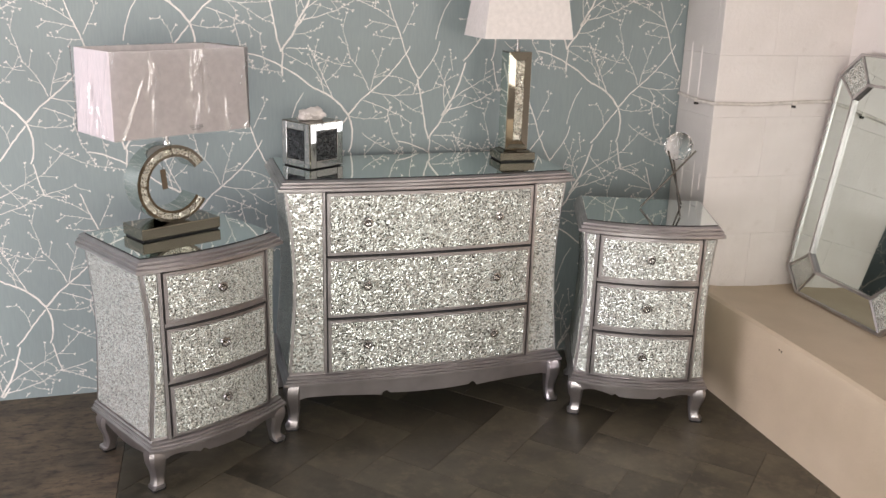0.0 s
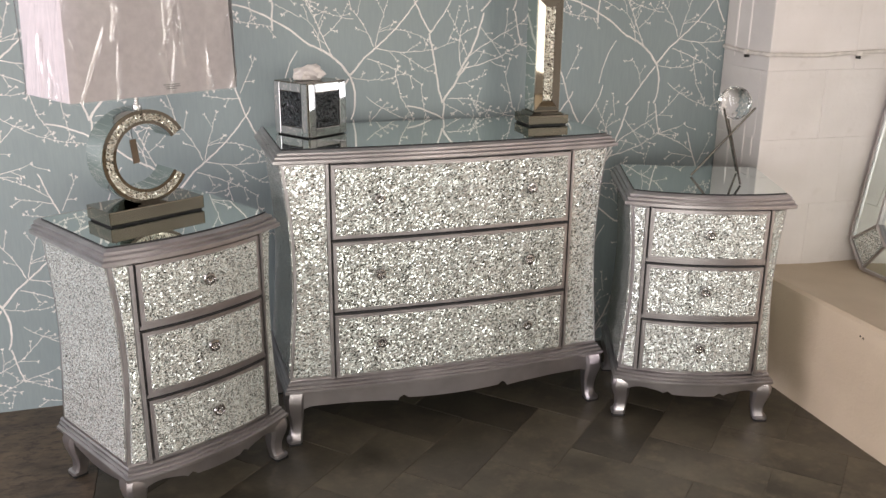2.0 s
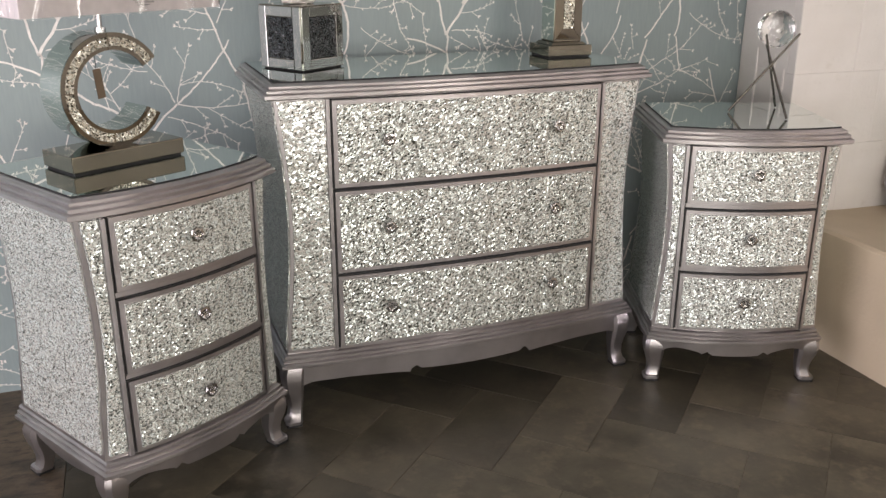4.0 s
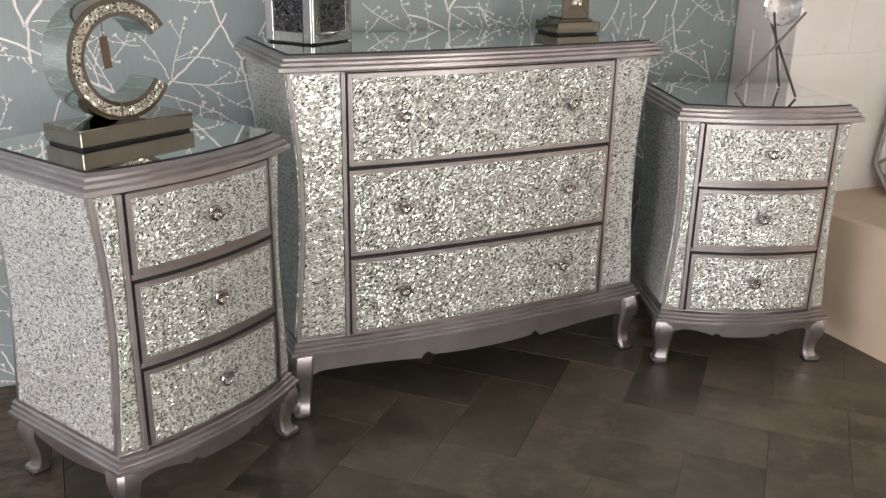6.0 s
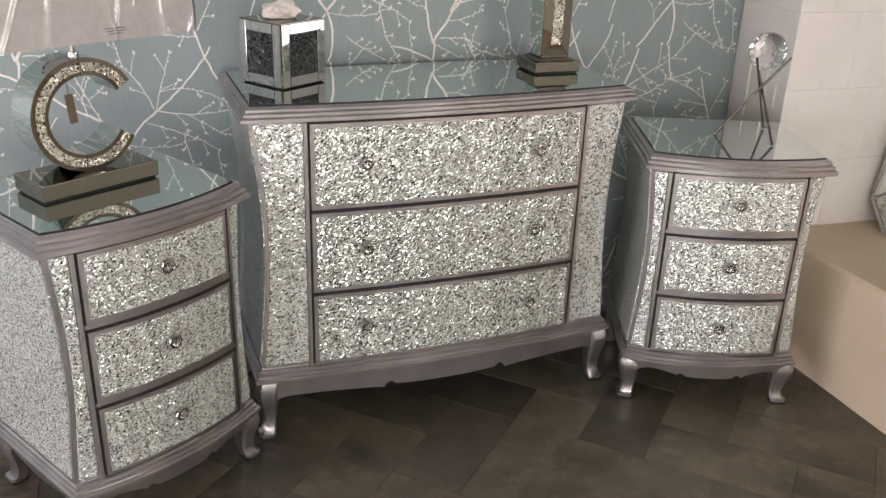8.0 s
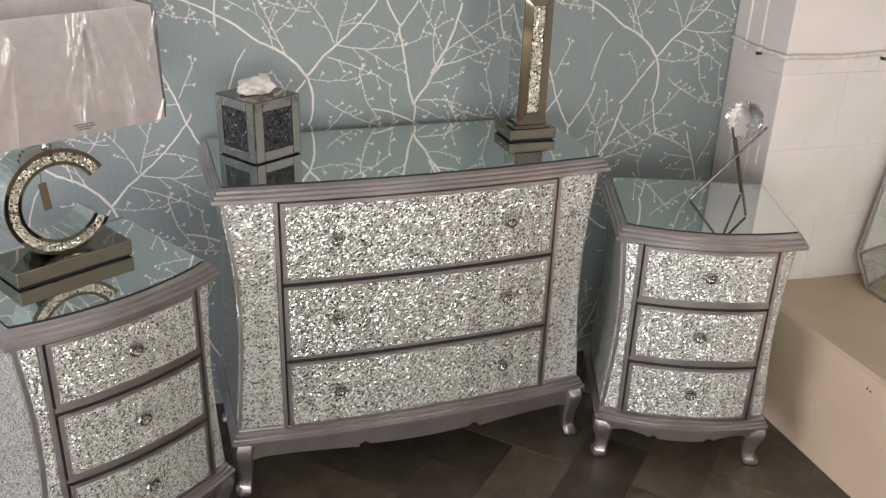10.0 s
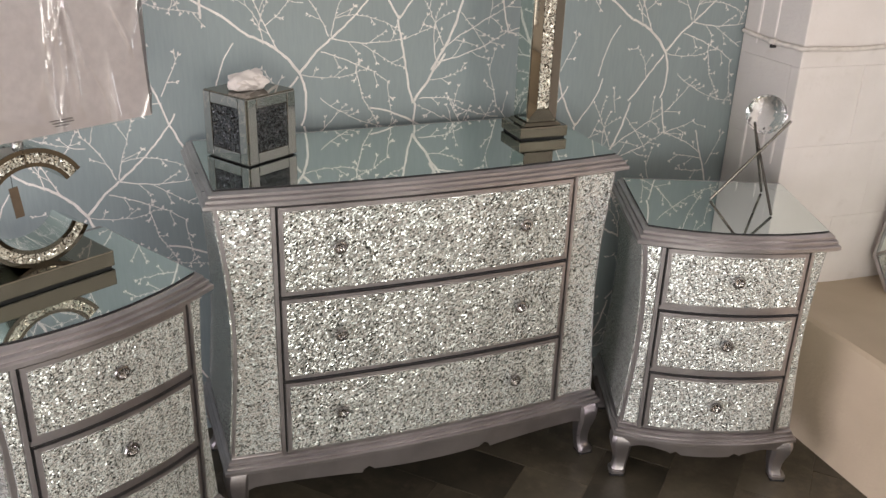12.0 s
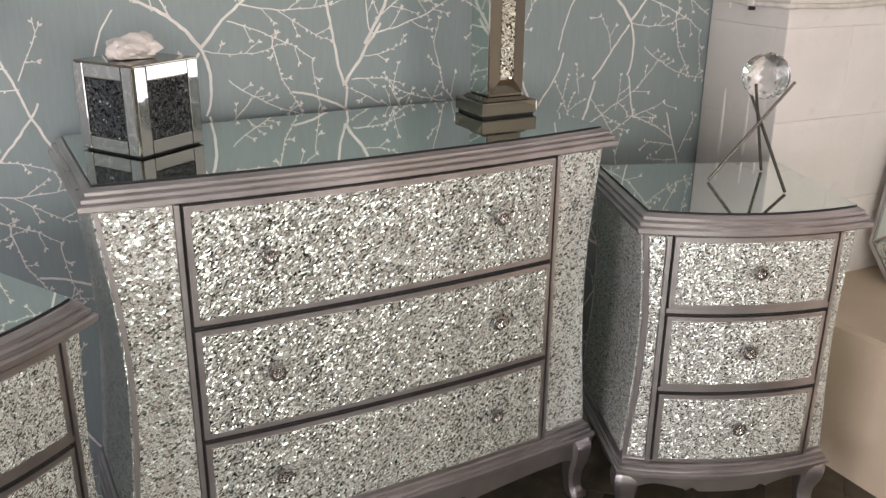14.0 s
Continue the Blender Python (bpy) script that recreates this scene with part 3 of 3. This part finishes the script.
def knob_mesh():
    """A cut crystal on a small chrome stem; local z points out of the drawer."""
    bm = bmesh.new()
    def circle(r, z, n, a0=0.0):
        return [(r * math.cos(a0 + i * 2 * math.pi / n), r * math.sin(a0 + i * 2 * math.pi / n), z) for i in range(n)]
    def petals(r, z):
        return [(r * k * math.cos(i * math.pi / 12), r * k * math.sin(i * math.pi / 12), z) for i in range(24) for k in (1 + 0.09 * math.cos(i * 2 * math.pi / 3),)]
    add_rings(bm, [petals(0.007, 0), petals(0.0065, 0.008), petals(0.0135, 0.011), petals(0.0158, 0.0145), petals(0.0145, 0.0175), petals(0.0105, 0.0180), petals(0.0100, 0.0165)], True, 0)
    add_rings(bm, [circle(0.0095, 0.0168, 8), circle(0.0098, 0.020, 8, 0.39), circle(0.0072, 0.0245, 8), circle(0.0035, 0.0262, 8, 0.39)], True, 1)
    return bm


CHEST_AT = pose(0.819, 3.167, 0, 0, 0, 2.06)
bombe("drawer_chest", 1.0, 0.405, 0.858, (0.197, 0.822), 0.160, (0.022, 0.044, 0.022), 0.354,
      ((0.201, 0.3915), (0.401, 0.6035), (0.613, 0.8175)), (-0.222, 0.222), (0.168, 0.120, 0.117, 0.109), (PILASTER_FLAKE, GRIT, True, FLAKE), CHEST_AT,
      "wide silver bombe chest with three crushed mirror drawers", "chest of drawers", B=0.026, drop=0.010)
NS = dict(W=0.481, D=0.385, H=0.712, body=(0.160, 0.672), base=0.124, waist=(0.017, 0.034, 0.021), inner=0.171,
          drawers=((0.166, 0.327), (0.344, 0.502), (0.520, 0.6695)), knobs=(0.0,), apron=(0.090, 0.110, 0.095, 0.091), face=(GRIT, GRIT, False, GRIT), B=0.037)
LEFT_AT, RIGHT_AT = pose(0.119, 2.976, 0, 0, 0, 30.6), pose(1.527, 3.000, 0, 0, 0, -20.0)
stand = bombe("bedside_cabinet", m=LEFT_AT, label="silver bombe bedside cabinet with three crushed mirror drawers", category="bedside cabinet", group="pair of bedside cabinets", **NS)
tagged(copy_thing(stand, RIGHT_AT), "silver bombe bedside cabinet beside the cream plinth")

# ---- letter lamp on the first bedside cabinet ----
SIDE_TOP, CHEST_TOP = 0.7165, 0.8625


def prism(bm, w0, d0, w1, d1, z0, z1, mat=0):
    return add_rings(bm, [[(-w / 2, -d / 2, z), (w / 2, -d / 2, z), (w / 2, d / 2, z), (-w / 2, d / 2, z)] for w, d, z in ((w0, d0, z0), (w1, d1, z1))], True, mat)


def shade_shell(w0, d0, w1, d1, z0, z1, t=0.004, n=1):
    """An open four-sided lampshade with thickness."""
    bm = bmesh.new()
    loops = []
    for (w, d, z) in ((w0, d0, z0), (w1, d1, z1), (w1 - 2 * t, d1 - 2 * t, z1), (w0 - 2 * t, d0 - 2 * t, z0)):
        loops.append([bm.verts.new(p) for p in ((-w / 2, -d / 2, z), (w / 2, -d / 2, z), (w / 2, d / 2, z), (-w / 2, d / 2, z))])
    for k in range(4):
        a, b = loops[k], loops[(k + 1) % 4]
        for i in range(4):
            bm.faces.new((a[i], a[(i + 1) % 4], b[(i + 1) % 4], b[i]))
    return bm


def film_shell(w, d, z0, z1):
    """Loose clear film round the shade, drawn into sharp upright and slanting creases."""
    rng = random.Random(11)
    bm = bmesh.new()
    n, k = 640, 40
    girth = 2 * (w + d)
    folds = [(rng.uniform(0, girth), rng.uniform(-0.45, 0.45), rng.uniform(0, 1), rng.uniform(0.25, 0.8), rng.uniform(0.0022, 0.007), rng.uniform(0.0015, 0.006)) for _ in range(64)]
    rows = []
    for j in range(k + 1):
        v = j / k
        z = z0 + (z1 - z0) * v
        row = []
        for i in range(n):
            s = i / n * girth
            q = 0
            for q, span in enumerate((w, d, w, d)):
                if s < span:
                    break
                s -= span
            f = s / (w, d, w, d)[q]
            c = [(-1, -1), (1, -1), (1, 1), (-1, 1), (-1, -1)]
            x, y = c[q][0] + (c[q + 1][0] - c[q][0]) * f, c[q][1] + (c[q + 1][1] - c[q][1]) * f
            at = i / n * girth
            o = 0.0025 + 0.0035 * abs(noise.noise((at * 9, z * 3, 2)))
            for u, slant, mid, tall, wide, high in folds:
                gap = abs((at - u - slant * (v - mid) * (z1 - z0) + girth / 2) % girth - girth / 2)
                if gap < 4 * wide and abs(v - mid) < tall:
                    o += high * math.exp(-gap / wide) * (1 - abs(v - mid) / tall)
            row.append(bm.verts.new((x * w / 2 + (x if abs(x) == 1 else 0) * o, y * d / 2 + (y if abs(y) == 1 else 0) * o, z)))
        rows.append(row)
    for a, b in zip(rows, rows[1:]):
        for i in range(n):
            bm.faces.new((a[i], a[(i + 1) % n], b[(i + 1) % n], b[i]))
    return bm


def letter_lamp():
    root = thing("table_lamp", pose(0.0, 3.157, SIDE_TOP, 0, 0, 30.6), "letter C lamp in crushed mirror with a film-wrapped pale shade", "table lamp")
    bm = bmesh.new()
    add_box(bm, (-0.128, -0.062, 0.004), (0.128, 0.058, 0.037), 0.0025)
    part("base", bm, OLIVE_MIRROR, root, "olive mirrored base block")
    # Black slab added to draw the dark gap between base and its reflection.
    part("gap_shade_pad", box((-0.123, -0.057, 0), (0.123, 0.053, 0.005)), SHADE_AND_PAD_BLACK, root, "black slab added for the dark gap under the base")
    c, R, r = 0.037 + 0.114, 0.116, 0.081

    def arc(rad, y, k):
        a = radians(31) + k * radians(298)
        return (rad * math.cos(a), y, c + rad * math.sin(a))
    n = 44
    bm = bmesh.new()
    add_rings_open(bm, [[arc(R, -0.028, k / n), arc(R, 0.052, k / n), arc(r, 0.052, k / n), arc(r, -0.028, k / n)] for k in range(n + 1)])
    ring = part("letter_ring", bm, GREEN_EDGE, root, "mirrored letter C ring", True)
    bm = bmesh.new()
    add_rings_open(bm, [[arc(R - 0.008, -0.0283, k / n), arc(R - 0.009, -0.031, k / n), arc(r + 0.008, -0.031, k / n), arc(r + 0.007, -0.0283, k / n)] for k in range(n + 1)])
    part("crushed_band", bm, WARM_GRIT, ring, "crushed mirror band")
    for a, b in ((R - 0.0085, R - 0.0003), (r + 0.0003, r + 0.0075)):
        bm = bmesh.new()
        add_rings_open(bm, [[arc(b, -0.0283, k / n), arc(b, -0.0305, k / n), arc(a, -0.0305, k / n), arc(a, -0.0283, k / n)] for k in range(n + 1)])
        part("mirror_rim", bm, BRONZE_MIRROR, ring, "smoked mirror rim", True)
    for deg in (92, 178, 262):
        bm = add_box(bmesh.new(), (r + 0.001, -0.0316, -0.0012), (R - 0.001, -0.030, 0.0012), 0.0, Matrix.Translation((0, 0, c)) @ pose(0, 0, 0, 0, -deg, 0))
        part("mitre_joint", bm, BRONZE_MIRROR, ring, "thin joint between band pieces")
    bm = bmesh.new()
    add_rod(bm, (0, 0, c + R - 0.002), (0, 0, 0.33), 0.005)
    add_rod(bm, (0, 0, c + R - 0.002), (0, 0, c + R + 0.008), 0.011, 16)
    part("stem", bm, CHROME, root)
    z0, z1 = 1.026 - SIDE_TOP, 1.262 - SIDE_TOP
    sh = part("shade", shade_shell(0.425, 0.225, 0.412, 0.215, z0, z1), GREY_FABRIC, root, "rectangular pale fabric shade")
    wrap = part("film_wrap", film_shell(0.424, 0.224, z0 - 0.003, z1 + 0.002), FILM, sh, "creased clear film wrapping", True)
    bm = bmesh.new()
    for k, (a, b) in enumerate(((-0.022, 0.020), (-0.018, 0.022), (-0.014, 0.012))):
        add_box(bm, (0.035 + a, -0.1142, z0 + 0.022 - k * 0.005), (0.035 + b, -0.1125, z0 + 0.0235 - k * 0.005))
    part("label_bars", bm, INK, sh, "small grey printed lines")
    bm = bmesh.new()
    add_rod(bm, (-0.026, -0.012, c + r - 0.006), (-0.026, -0.012, c + 0.043), 0.0008, 6)
    add_box(bm, (-0.008, -0.0015, -0.060), (0.009, 0.0015, 0), 0.001, pose(-0.026, -0.012, c + 0.044, 0, -5, 0), 1)
    part("price_tag", bm, [BLACK, TAG], root, "narrow brown card tag on a string")
    return root


def add_rings_open(bm, sections):
    """Skin four-sided sections along a path and close both ends."""
    rows = [[bm.verts.new(p) for p in s] for s in sections]
    n = len(rows[0])
    for a, b in zip(rows, rows[1:]):
        for i in range(n):
            bm.faces.new((a[i], a[(i + 1) % n], b[(i + 1) % n], b[i]))
    bm.faces.new(rows[0][::-1]), bm.faces.new(rows[-1])
    return bm


WARM_GRIT = mosaic("warm_crushed_mirror", (1, 1, 1), 0.5, 0.8, (0.92, 0.87, 0.76), (0.06, 0.052, 0.04), 300, 0.7)
letter_lamp()

# ---- column lamp on the chest ----


def column_lamp():
    root = thing("table_lamp", pose(1.168, 3.414, CHEST_TOP, 0, 0, 2), "tall mirrored column lamp with a tapered cream shade", "table lamp")
    part("base", add_box(bmesh.new(), (-0.066, -0.056, 0.004), (0.066, 0.056, 0.031), 0.0025), OLIVE_MIRROR, root, "mirrored square base")
    # Added black slab: stands for the shaded gap under the base.
    part("gap_shade_pad", box((-0.061, -0.051, 0), (0.061, 0.051, 0.005)), SHADE_AND_PAD_BLACK, root, "black slab added for the dark gap under the base")
    part("plinth", prism(bmesh.new(), 0.104, 0.094, 0.090, 0.080, 0.0315, 0.038), OLIVE_MIRROR, root)
    col = part("column", add_box(bmesh.new(), (-0.041, -0.037, 0.038), (0.041, 0.037, 0.378), 0.002), BRONZE_MIRROR, root, "smoked mirror column")
    bm = bmesh.new()
    for s in (-1, 1):
        add_strip(bm, [((s * 0.040, -0.0374, 0.044), (s * 0.040, -0.0374, 0.372)), ((s * 0.0165, -0.0395, 0.072), (s * 0.0165, -0.0395, 0.350))], (0, 0.002, 0))
    for z, zi in ((0.044, 0.072), (0.372, 0.350)):
        add_strip(bm, [((-0.039, -0.0374, z), (-0.0155, -0.0395, zi)), ((0.039, -0.0374, z), (0.0155, -0.0395, zi))], (0, 0.002, 0))
    part("bevelled_frame", bm, BRONZE_MIRROR, col, "bevelled smoked mirror strips")
    part("crushed_strip", add_box(bmesh.new(), (-0.0155, -0.0402, 0.073), (0.0155, -0.037, 0.349), 0.001), WARM_GRIT, col, "crushed mirror inlay")
    for s in (-1, 1):
        part("side_mirror", add_box(bmesh.new(), (s * 0.0415 - 0.001, -0.034, 0.043), (s * 0.0415 + 0.001, 0.034, 0.373)), GREEN_EDGE, col, "pale mirror side")
    bm = bmesh.new()
    add_rod(bm, (0, 0, 0.378), (0, 0, 0.50), 0.005)
    add_rod(bm, (0, 0, 0.378), (0, 0, 0.387), 0.010, 16)
    part("stem", bm, CHROME, root)
    part("shade", shade_shell(0.318, 0.220, 0.250, 0.16, 1.287 - CHEST_TOP, 1.535 - CHEST_TOP), FABRIC, root, "tapered cream fabric shade")
    return root


column_lamp()

# ---- mirrored tissue box ----


def tissue_box():
    root = thing("tissue_box", pose(0.455, 3.400, CHEST_TOP, 0, 0, 34), "mirrored tissue box with black crushed mirror panels and tissue showing", "tissue box")
    s, h = 0.070, 0.151
    # Dark case colour stands for the shade in the gaps between strips.
    part("case", add_box(bmesh.new(), (-s, -s, 0.003), (s, s, h), 0.0015), BRONZE_MIRROR, root, "mirrored glass case, darkened for the gaps between strips")
    # Black slab put in for the dark line below the case.
    part("gap_shade_pad", box((-s + 0.004, -s + 0.004, 0), (s - 0.004, s - 0.004, 0.004)), SHADE_AND_PAD_BLACK, root, "black slab added for the dark gap under the base")
    for k in range(4):
        turn = pose(0, 0, 0, 0, 0, 90 * k)
        part("crushed_panel", add_box(bmesh.new(), (-0.044, -s - 0.0012, 0.027), (0.044, -s + 0.002, 0.124), 0.0, turn), DARK_GRIT, root, "black crushed mirror panel")
        for lo, hi in (((-s + 0.001, 0.003), (-0.0455, h - 0.003)), ((0.0455, 0.003), (s - 0.001, h - 0.003)), ((-0.0445, 0.003), (0.0445, 0.0255)), ((-0.0445, 0.1255), (0.0445, h - 0.003))):
            part("mirror_strip", add_box(bmesh.new(), (lo[0], -s - 0.003, lo[1]), (hi[0], -s + 0.002, hi[1]), 0.0012, turn), DIMMED_MIRROR, root)
    bm = bmesh.new()
    bmesh.ops.create_icosphere(bm, subdivisions=4, radius=1.0)
    for v in bm.verts:
        p = v.co.copy()
        k = 1 + 0.35 * noise.noise(p * 1.7) + 0.22 * abs(noise.noise(p * 4.1)) + 0.06 * noise.noise(p * 11)
        v.co = Vector((p.x * 0.044 * k, p.y * 0.034 * k, 0.016 + p.z * 0.022 * k))
        if v.co.z < 0:
            v.co.z *= 0.1
    part("tissue", bm, TISSUE, root, "crumpled white tissue", True, Matrix.Translation((0, 0, h + 0.0015)))
    return root


tissue_box()

# ---- crystal ball on a crossed-rod stand ----


def crystal_ball():
    root = thing("crystal_ball_ornament", pose(1.69, 3.19, 0.7165), "faceted crystal ball on three crossed dark metal rods", "ornament")
    for (ax, ay), (bx, by) in (((0.063, 0.034), (-0.035, -0.013)), ((-0.106, 0.018), (0.066, -0.023)), ((-0.027, -0.121), (0.038, 0.095))):
        bm = bmesh.new()
        add_rod(bm, (ax, ay, 0.003), (bx, by, 0.208), 0.0034, 8)
        part("rod", bm, NICKEL, root, "", True)
    bm = bmesh.new()
    bmesh.ops.create_uvsphere(bm, u_segments=26, v_segments=15, radius=0.050, matrix=Matrix.Translation((0.017, 0.012, 0.219)) @ pose(0, 0, 0, 24, 15, 0))
    part("ball", bm, CRYSTAL, root, "faceted clear crystal ball")
    return root


crystal_ball()

# ---- leaning wall mirror ----


def leaning_mirror():
    lean = 8.2
    at = Matrix.Translation((2.335, 3.345, 0.331)) @ pose(0, 0, 0, 0, lean, 0) @ pose(0, 0, 0, 0, 0, -90)
    # local x runs along the plinth towards the room, z up the glass, -y out of it
    root = thing("leaning_mirror", at, "tall silver-framed mirror with crushed glass corners on the plinth", "mirror")
    W, H, c, f = 0.63, 0.93, 0.085, 0.104

    def octagon(i, k=1.0):
        q = c - i * 0.25
        return [(i + q, i), (W - i - q, i), (W - i, i + q), (W - i, H - i - q), (W - i - q, H - i), (i + q, H - i), (i, H - i - q), (i, i + q)]

    def slab(o, n, y0, y1, y2=None):
        bm = bmesh.new()
        a, b = octagon(o), octagon(n)
        y2 = y1 if y2 is None else y2
        rows = [[bm.verts.new((x, y, z)) for x, z in p] for p, y in ((a, y0), (a, y1), (b, y2), (b, y0))]
        for k in range(4):
            p, q = rows[k], rows[(k + 1) % 4]
            for j in range(8):
                bm.faces.new((p[j], p[(j + 1) % 8], q[(j + 1) % 8], q[j]))
        return bm
    bm = bmesh.new()
    add_rings(bm, [[(x, y, z) for x, z in octagon(0.004)] for y in (-0.004, 0.0)])
    part("backing", bm, SHADE_AND_PAD_BLACK, root)
    part("outer_rim", slab(0, 0.009, 0.002, -0.022), SILVER, root, "silver outer rim")
    part("inner_rim", slab(f, f + 0.009, -0.003, -0.025), SILVER, root, "silver inner rim")
    # border mirrors and corner panels
    a, b = octagon(0.0095), octagon(f - 0.0005)
    for j in range(8):
        p, q, r, s = a[j], a[(j + 1) % 8], b[(j + 1) % 8], b[j]
        corner = j % 2 == 1
        bm = bmesh.new()
        add_rings(bm, [[(x, y - (0.006 if k > 1 else 0), z) for k, (x, z) in enumerate((p, q, r, s))] for y in (-0.006, -0.0155)])
        part("corner_panel" if corner else "border_mirror", bm, GRIT if corner else MIRROR, root, "crushed mirror corner panel" if corner else "")
        if corner:
            for u, v in ((p, s), (q, r)):
                bm = bmesh.new()
                add_rod(bm, (u[0], -0.0165, u[1]), (v[0], -0.0225, v[1]), 0.0045, 6)
                part("corner_bead", bm, SILVER, root)
    bm = bmesh.new()
    add_rings(bm, [[(x, y, z) for x, z in octagon(f + 0.008)] for y in (-0.006, -0.012)])
    part("mirror_glass", bm, MIRROR, root, "clear mirror glass")
    return root


leaning_mirror()

# ---- cable and clips on the block wall ----


def cable():
    cu = bpy.data.curves.new("cable", "CURVE")
    cu.dimensions, cu.bevel_depth, cu.bevel_resolution = "3D", 0.0068, 2
    pts = [(CORNER - 0.008, 3.625, 1.068), (CORNER - 0.008, 3.55, 1.062), (CORNER - 0.009, 3.485, 1.058), (CORNER - 0.008, FRONT + 0.03, 1.060), (CORNER - 0.006, FRONT - 0.007, 1.060), (CORNER + 0.03, FRONT - 0.009, 1.060), (2.1, FRONT - 0.009, 1.056),
           (2.267, FRONT - 0.009, 1.062), (2.40, FRONT - 0.009, 1.064), (RIGHT - 0.02, FRONT - 0.010, 1.058)]
    sp = cu.splines.new("BEZIER")
    sp.bezier_points.add(len(pts) - 1)
    for b, p in zip(sp.bezier_points, pts):
        b.co, b.handle_left_type, b.handle_right_type = p, "AUTO", "AUTO"
    cu.materials.append(CABLE)
    tmp = bpy.data.objects.new("tmp", cu)
    me = bpy.data.meshes.new_from_object(tmp)
    bpy.data.objects.remove(tmp)
    root = tagged(new("cable", me), "thin painted-over cable clipped along the block wall", "cable")
    for x, y, turn in ((CORNER - 0.006, 3.485, -90), (2.267, FRONT - 0.006, 0)):
        bm = bmesh.new()
        add_box(bm, (-0.010, -0.012, -0.006), (0.010, 0.006, 0.009), 0.002, None, 0)
        add_box(bm, (-0.004, -0.013, -0.016), (0.004, 0.004, -0.006), 0.0015, None, 1)
        part("clip", bm, [CABLE, BLACK], root, "dark cable clip", False, Matrix.Translation((x, y, 1.058)) @ pose(0, 0, 0, 0, 0, turn))


cable()

# ---- floor ----
SEAM = -0.19
under = tagged(new("floor", mesh_of("floor", box((SEAM, BACK, -0.2), (2.9, 3.95, -0.0014)), GROUT)), "dark brown herringbone tiled floor", "floor", kind="structure")
old = tagged(new("floor_west", mesh_of("floor_west", box((LEFT, BACK, -0.2), (SEAM - 0.002, 3.95, 0.0)), RUSTIC)), "mottled dark rustic floor beside the tiles", "floor", kind="structure")


def herringbone():
    """Two-to-one tiles at 45 degrees; whole ones near the furniture are pieces, the rest one mesh."""
    w, s0, t0, g = 0.176, -1.4708, 2.6884 - 0.176, 0.0009
    q = math.sqrt(0.5)
    along = box((g, g, -0.008), (2 * w - g, w - g, 0.0), 0.0012)
    up = box((g, g, -0.008), (w - g, 2 * w - g, 0.0), 0.0012)
    meshes = [mesh_of("tile", along, TILE), mesh_of("tile", up, TILE)]
    axes = Matrix(((q, q, 0, 0), (-q, q, 0, 0), (0, 0, 1, 0), (0, 0, 0, 1)))
    rest = bmesh.new()
    made = 0
    for i in range(-34, 34):
        for j in range(-34, 34):
            k = (i - j) % 4
            if k not in (0, 3):
                continue
            kind = 0 if k == 0 else 1
            s, t = s0 + i * w, t0 + j * w
            cs, ct = s + (w if kind == 0 else w / 2), t + (w / 2 if kind == 0 else w)
            x, y = q * (cs + ct), q * (ct - cs)
            if not (SEAM - 0.2 < x < 2.2 and BACK < y < 3.75):
                continue
            m = axes @ Matrix.Translation((s, t, 0))
            whole = x > SEAM + 0.19
            if whole and 1.0 < y and made < 300:
                ob = new("tile", meshes[kind])
                ob.parent, ob.matrix_local = under, m
                made += 1
            else:
                n = bmesh.new()
                n.from_mesh(meshes[kind])
                n.transform(m)
                if not whole:
                    bmesh.ops.bisect_plane(n, geom=n.verts[:] + n.edges[:] + n.faces[:], plane_co=(SEAM, 0, 0), plane_no=(-1, 0, 0), clear_outer=True)
                tmp = bpy.data.meshes.new("tmp")
                n.to_mesh(tmp)
                n.free()
                rest.from_mesh(tmp)
                bpy.data.meshes.remove(tmp)
    me = bpy.data.meshes.new("tiles")
    rest.to_mesh(me)
    rest.free()
    me.materials.append(TILE)
    ob = new("tiles", me)
    ob.parent = under
    tagged(ob, "dark brown tiles farther from the furniture", kind="stuff")


herringbone()
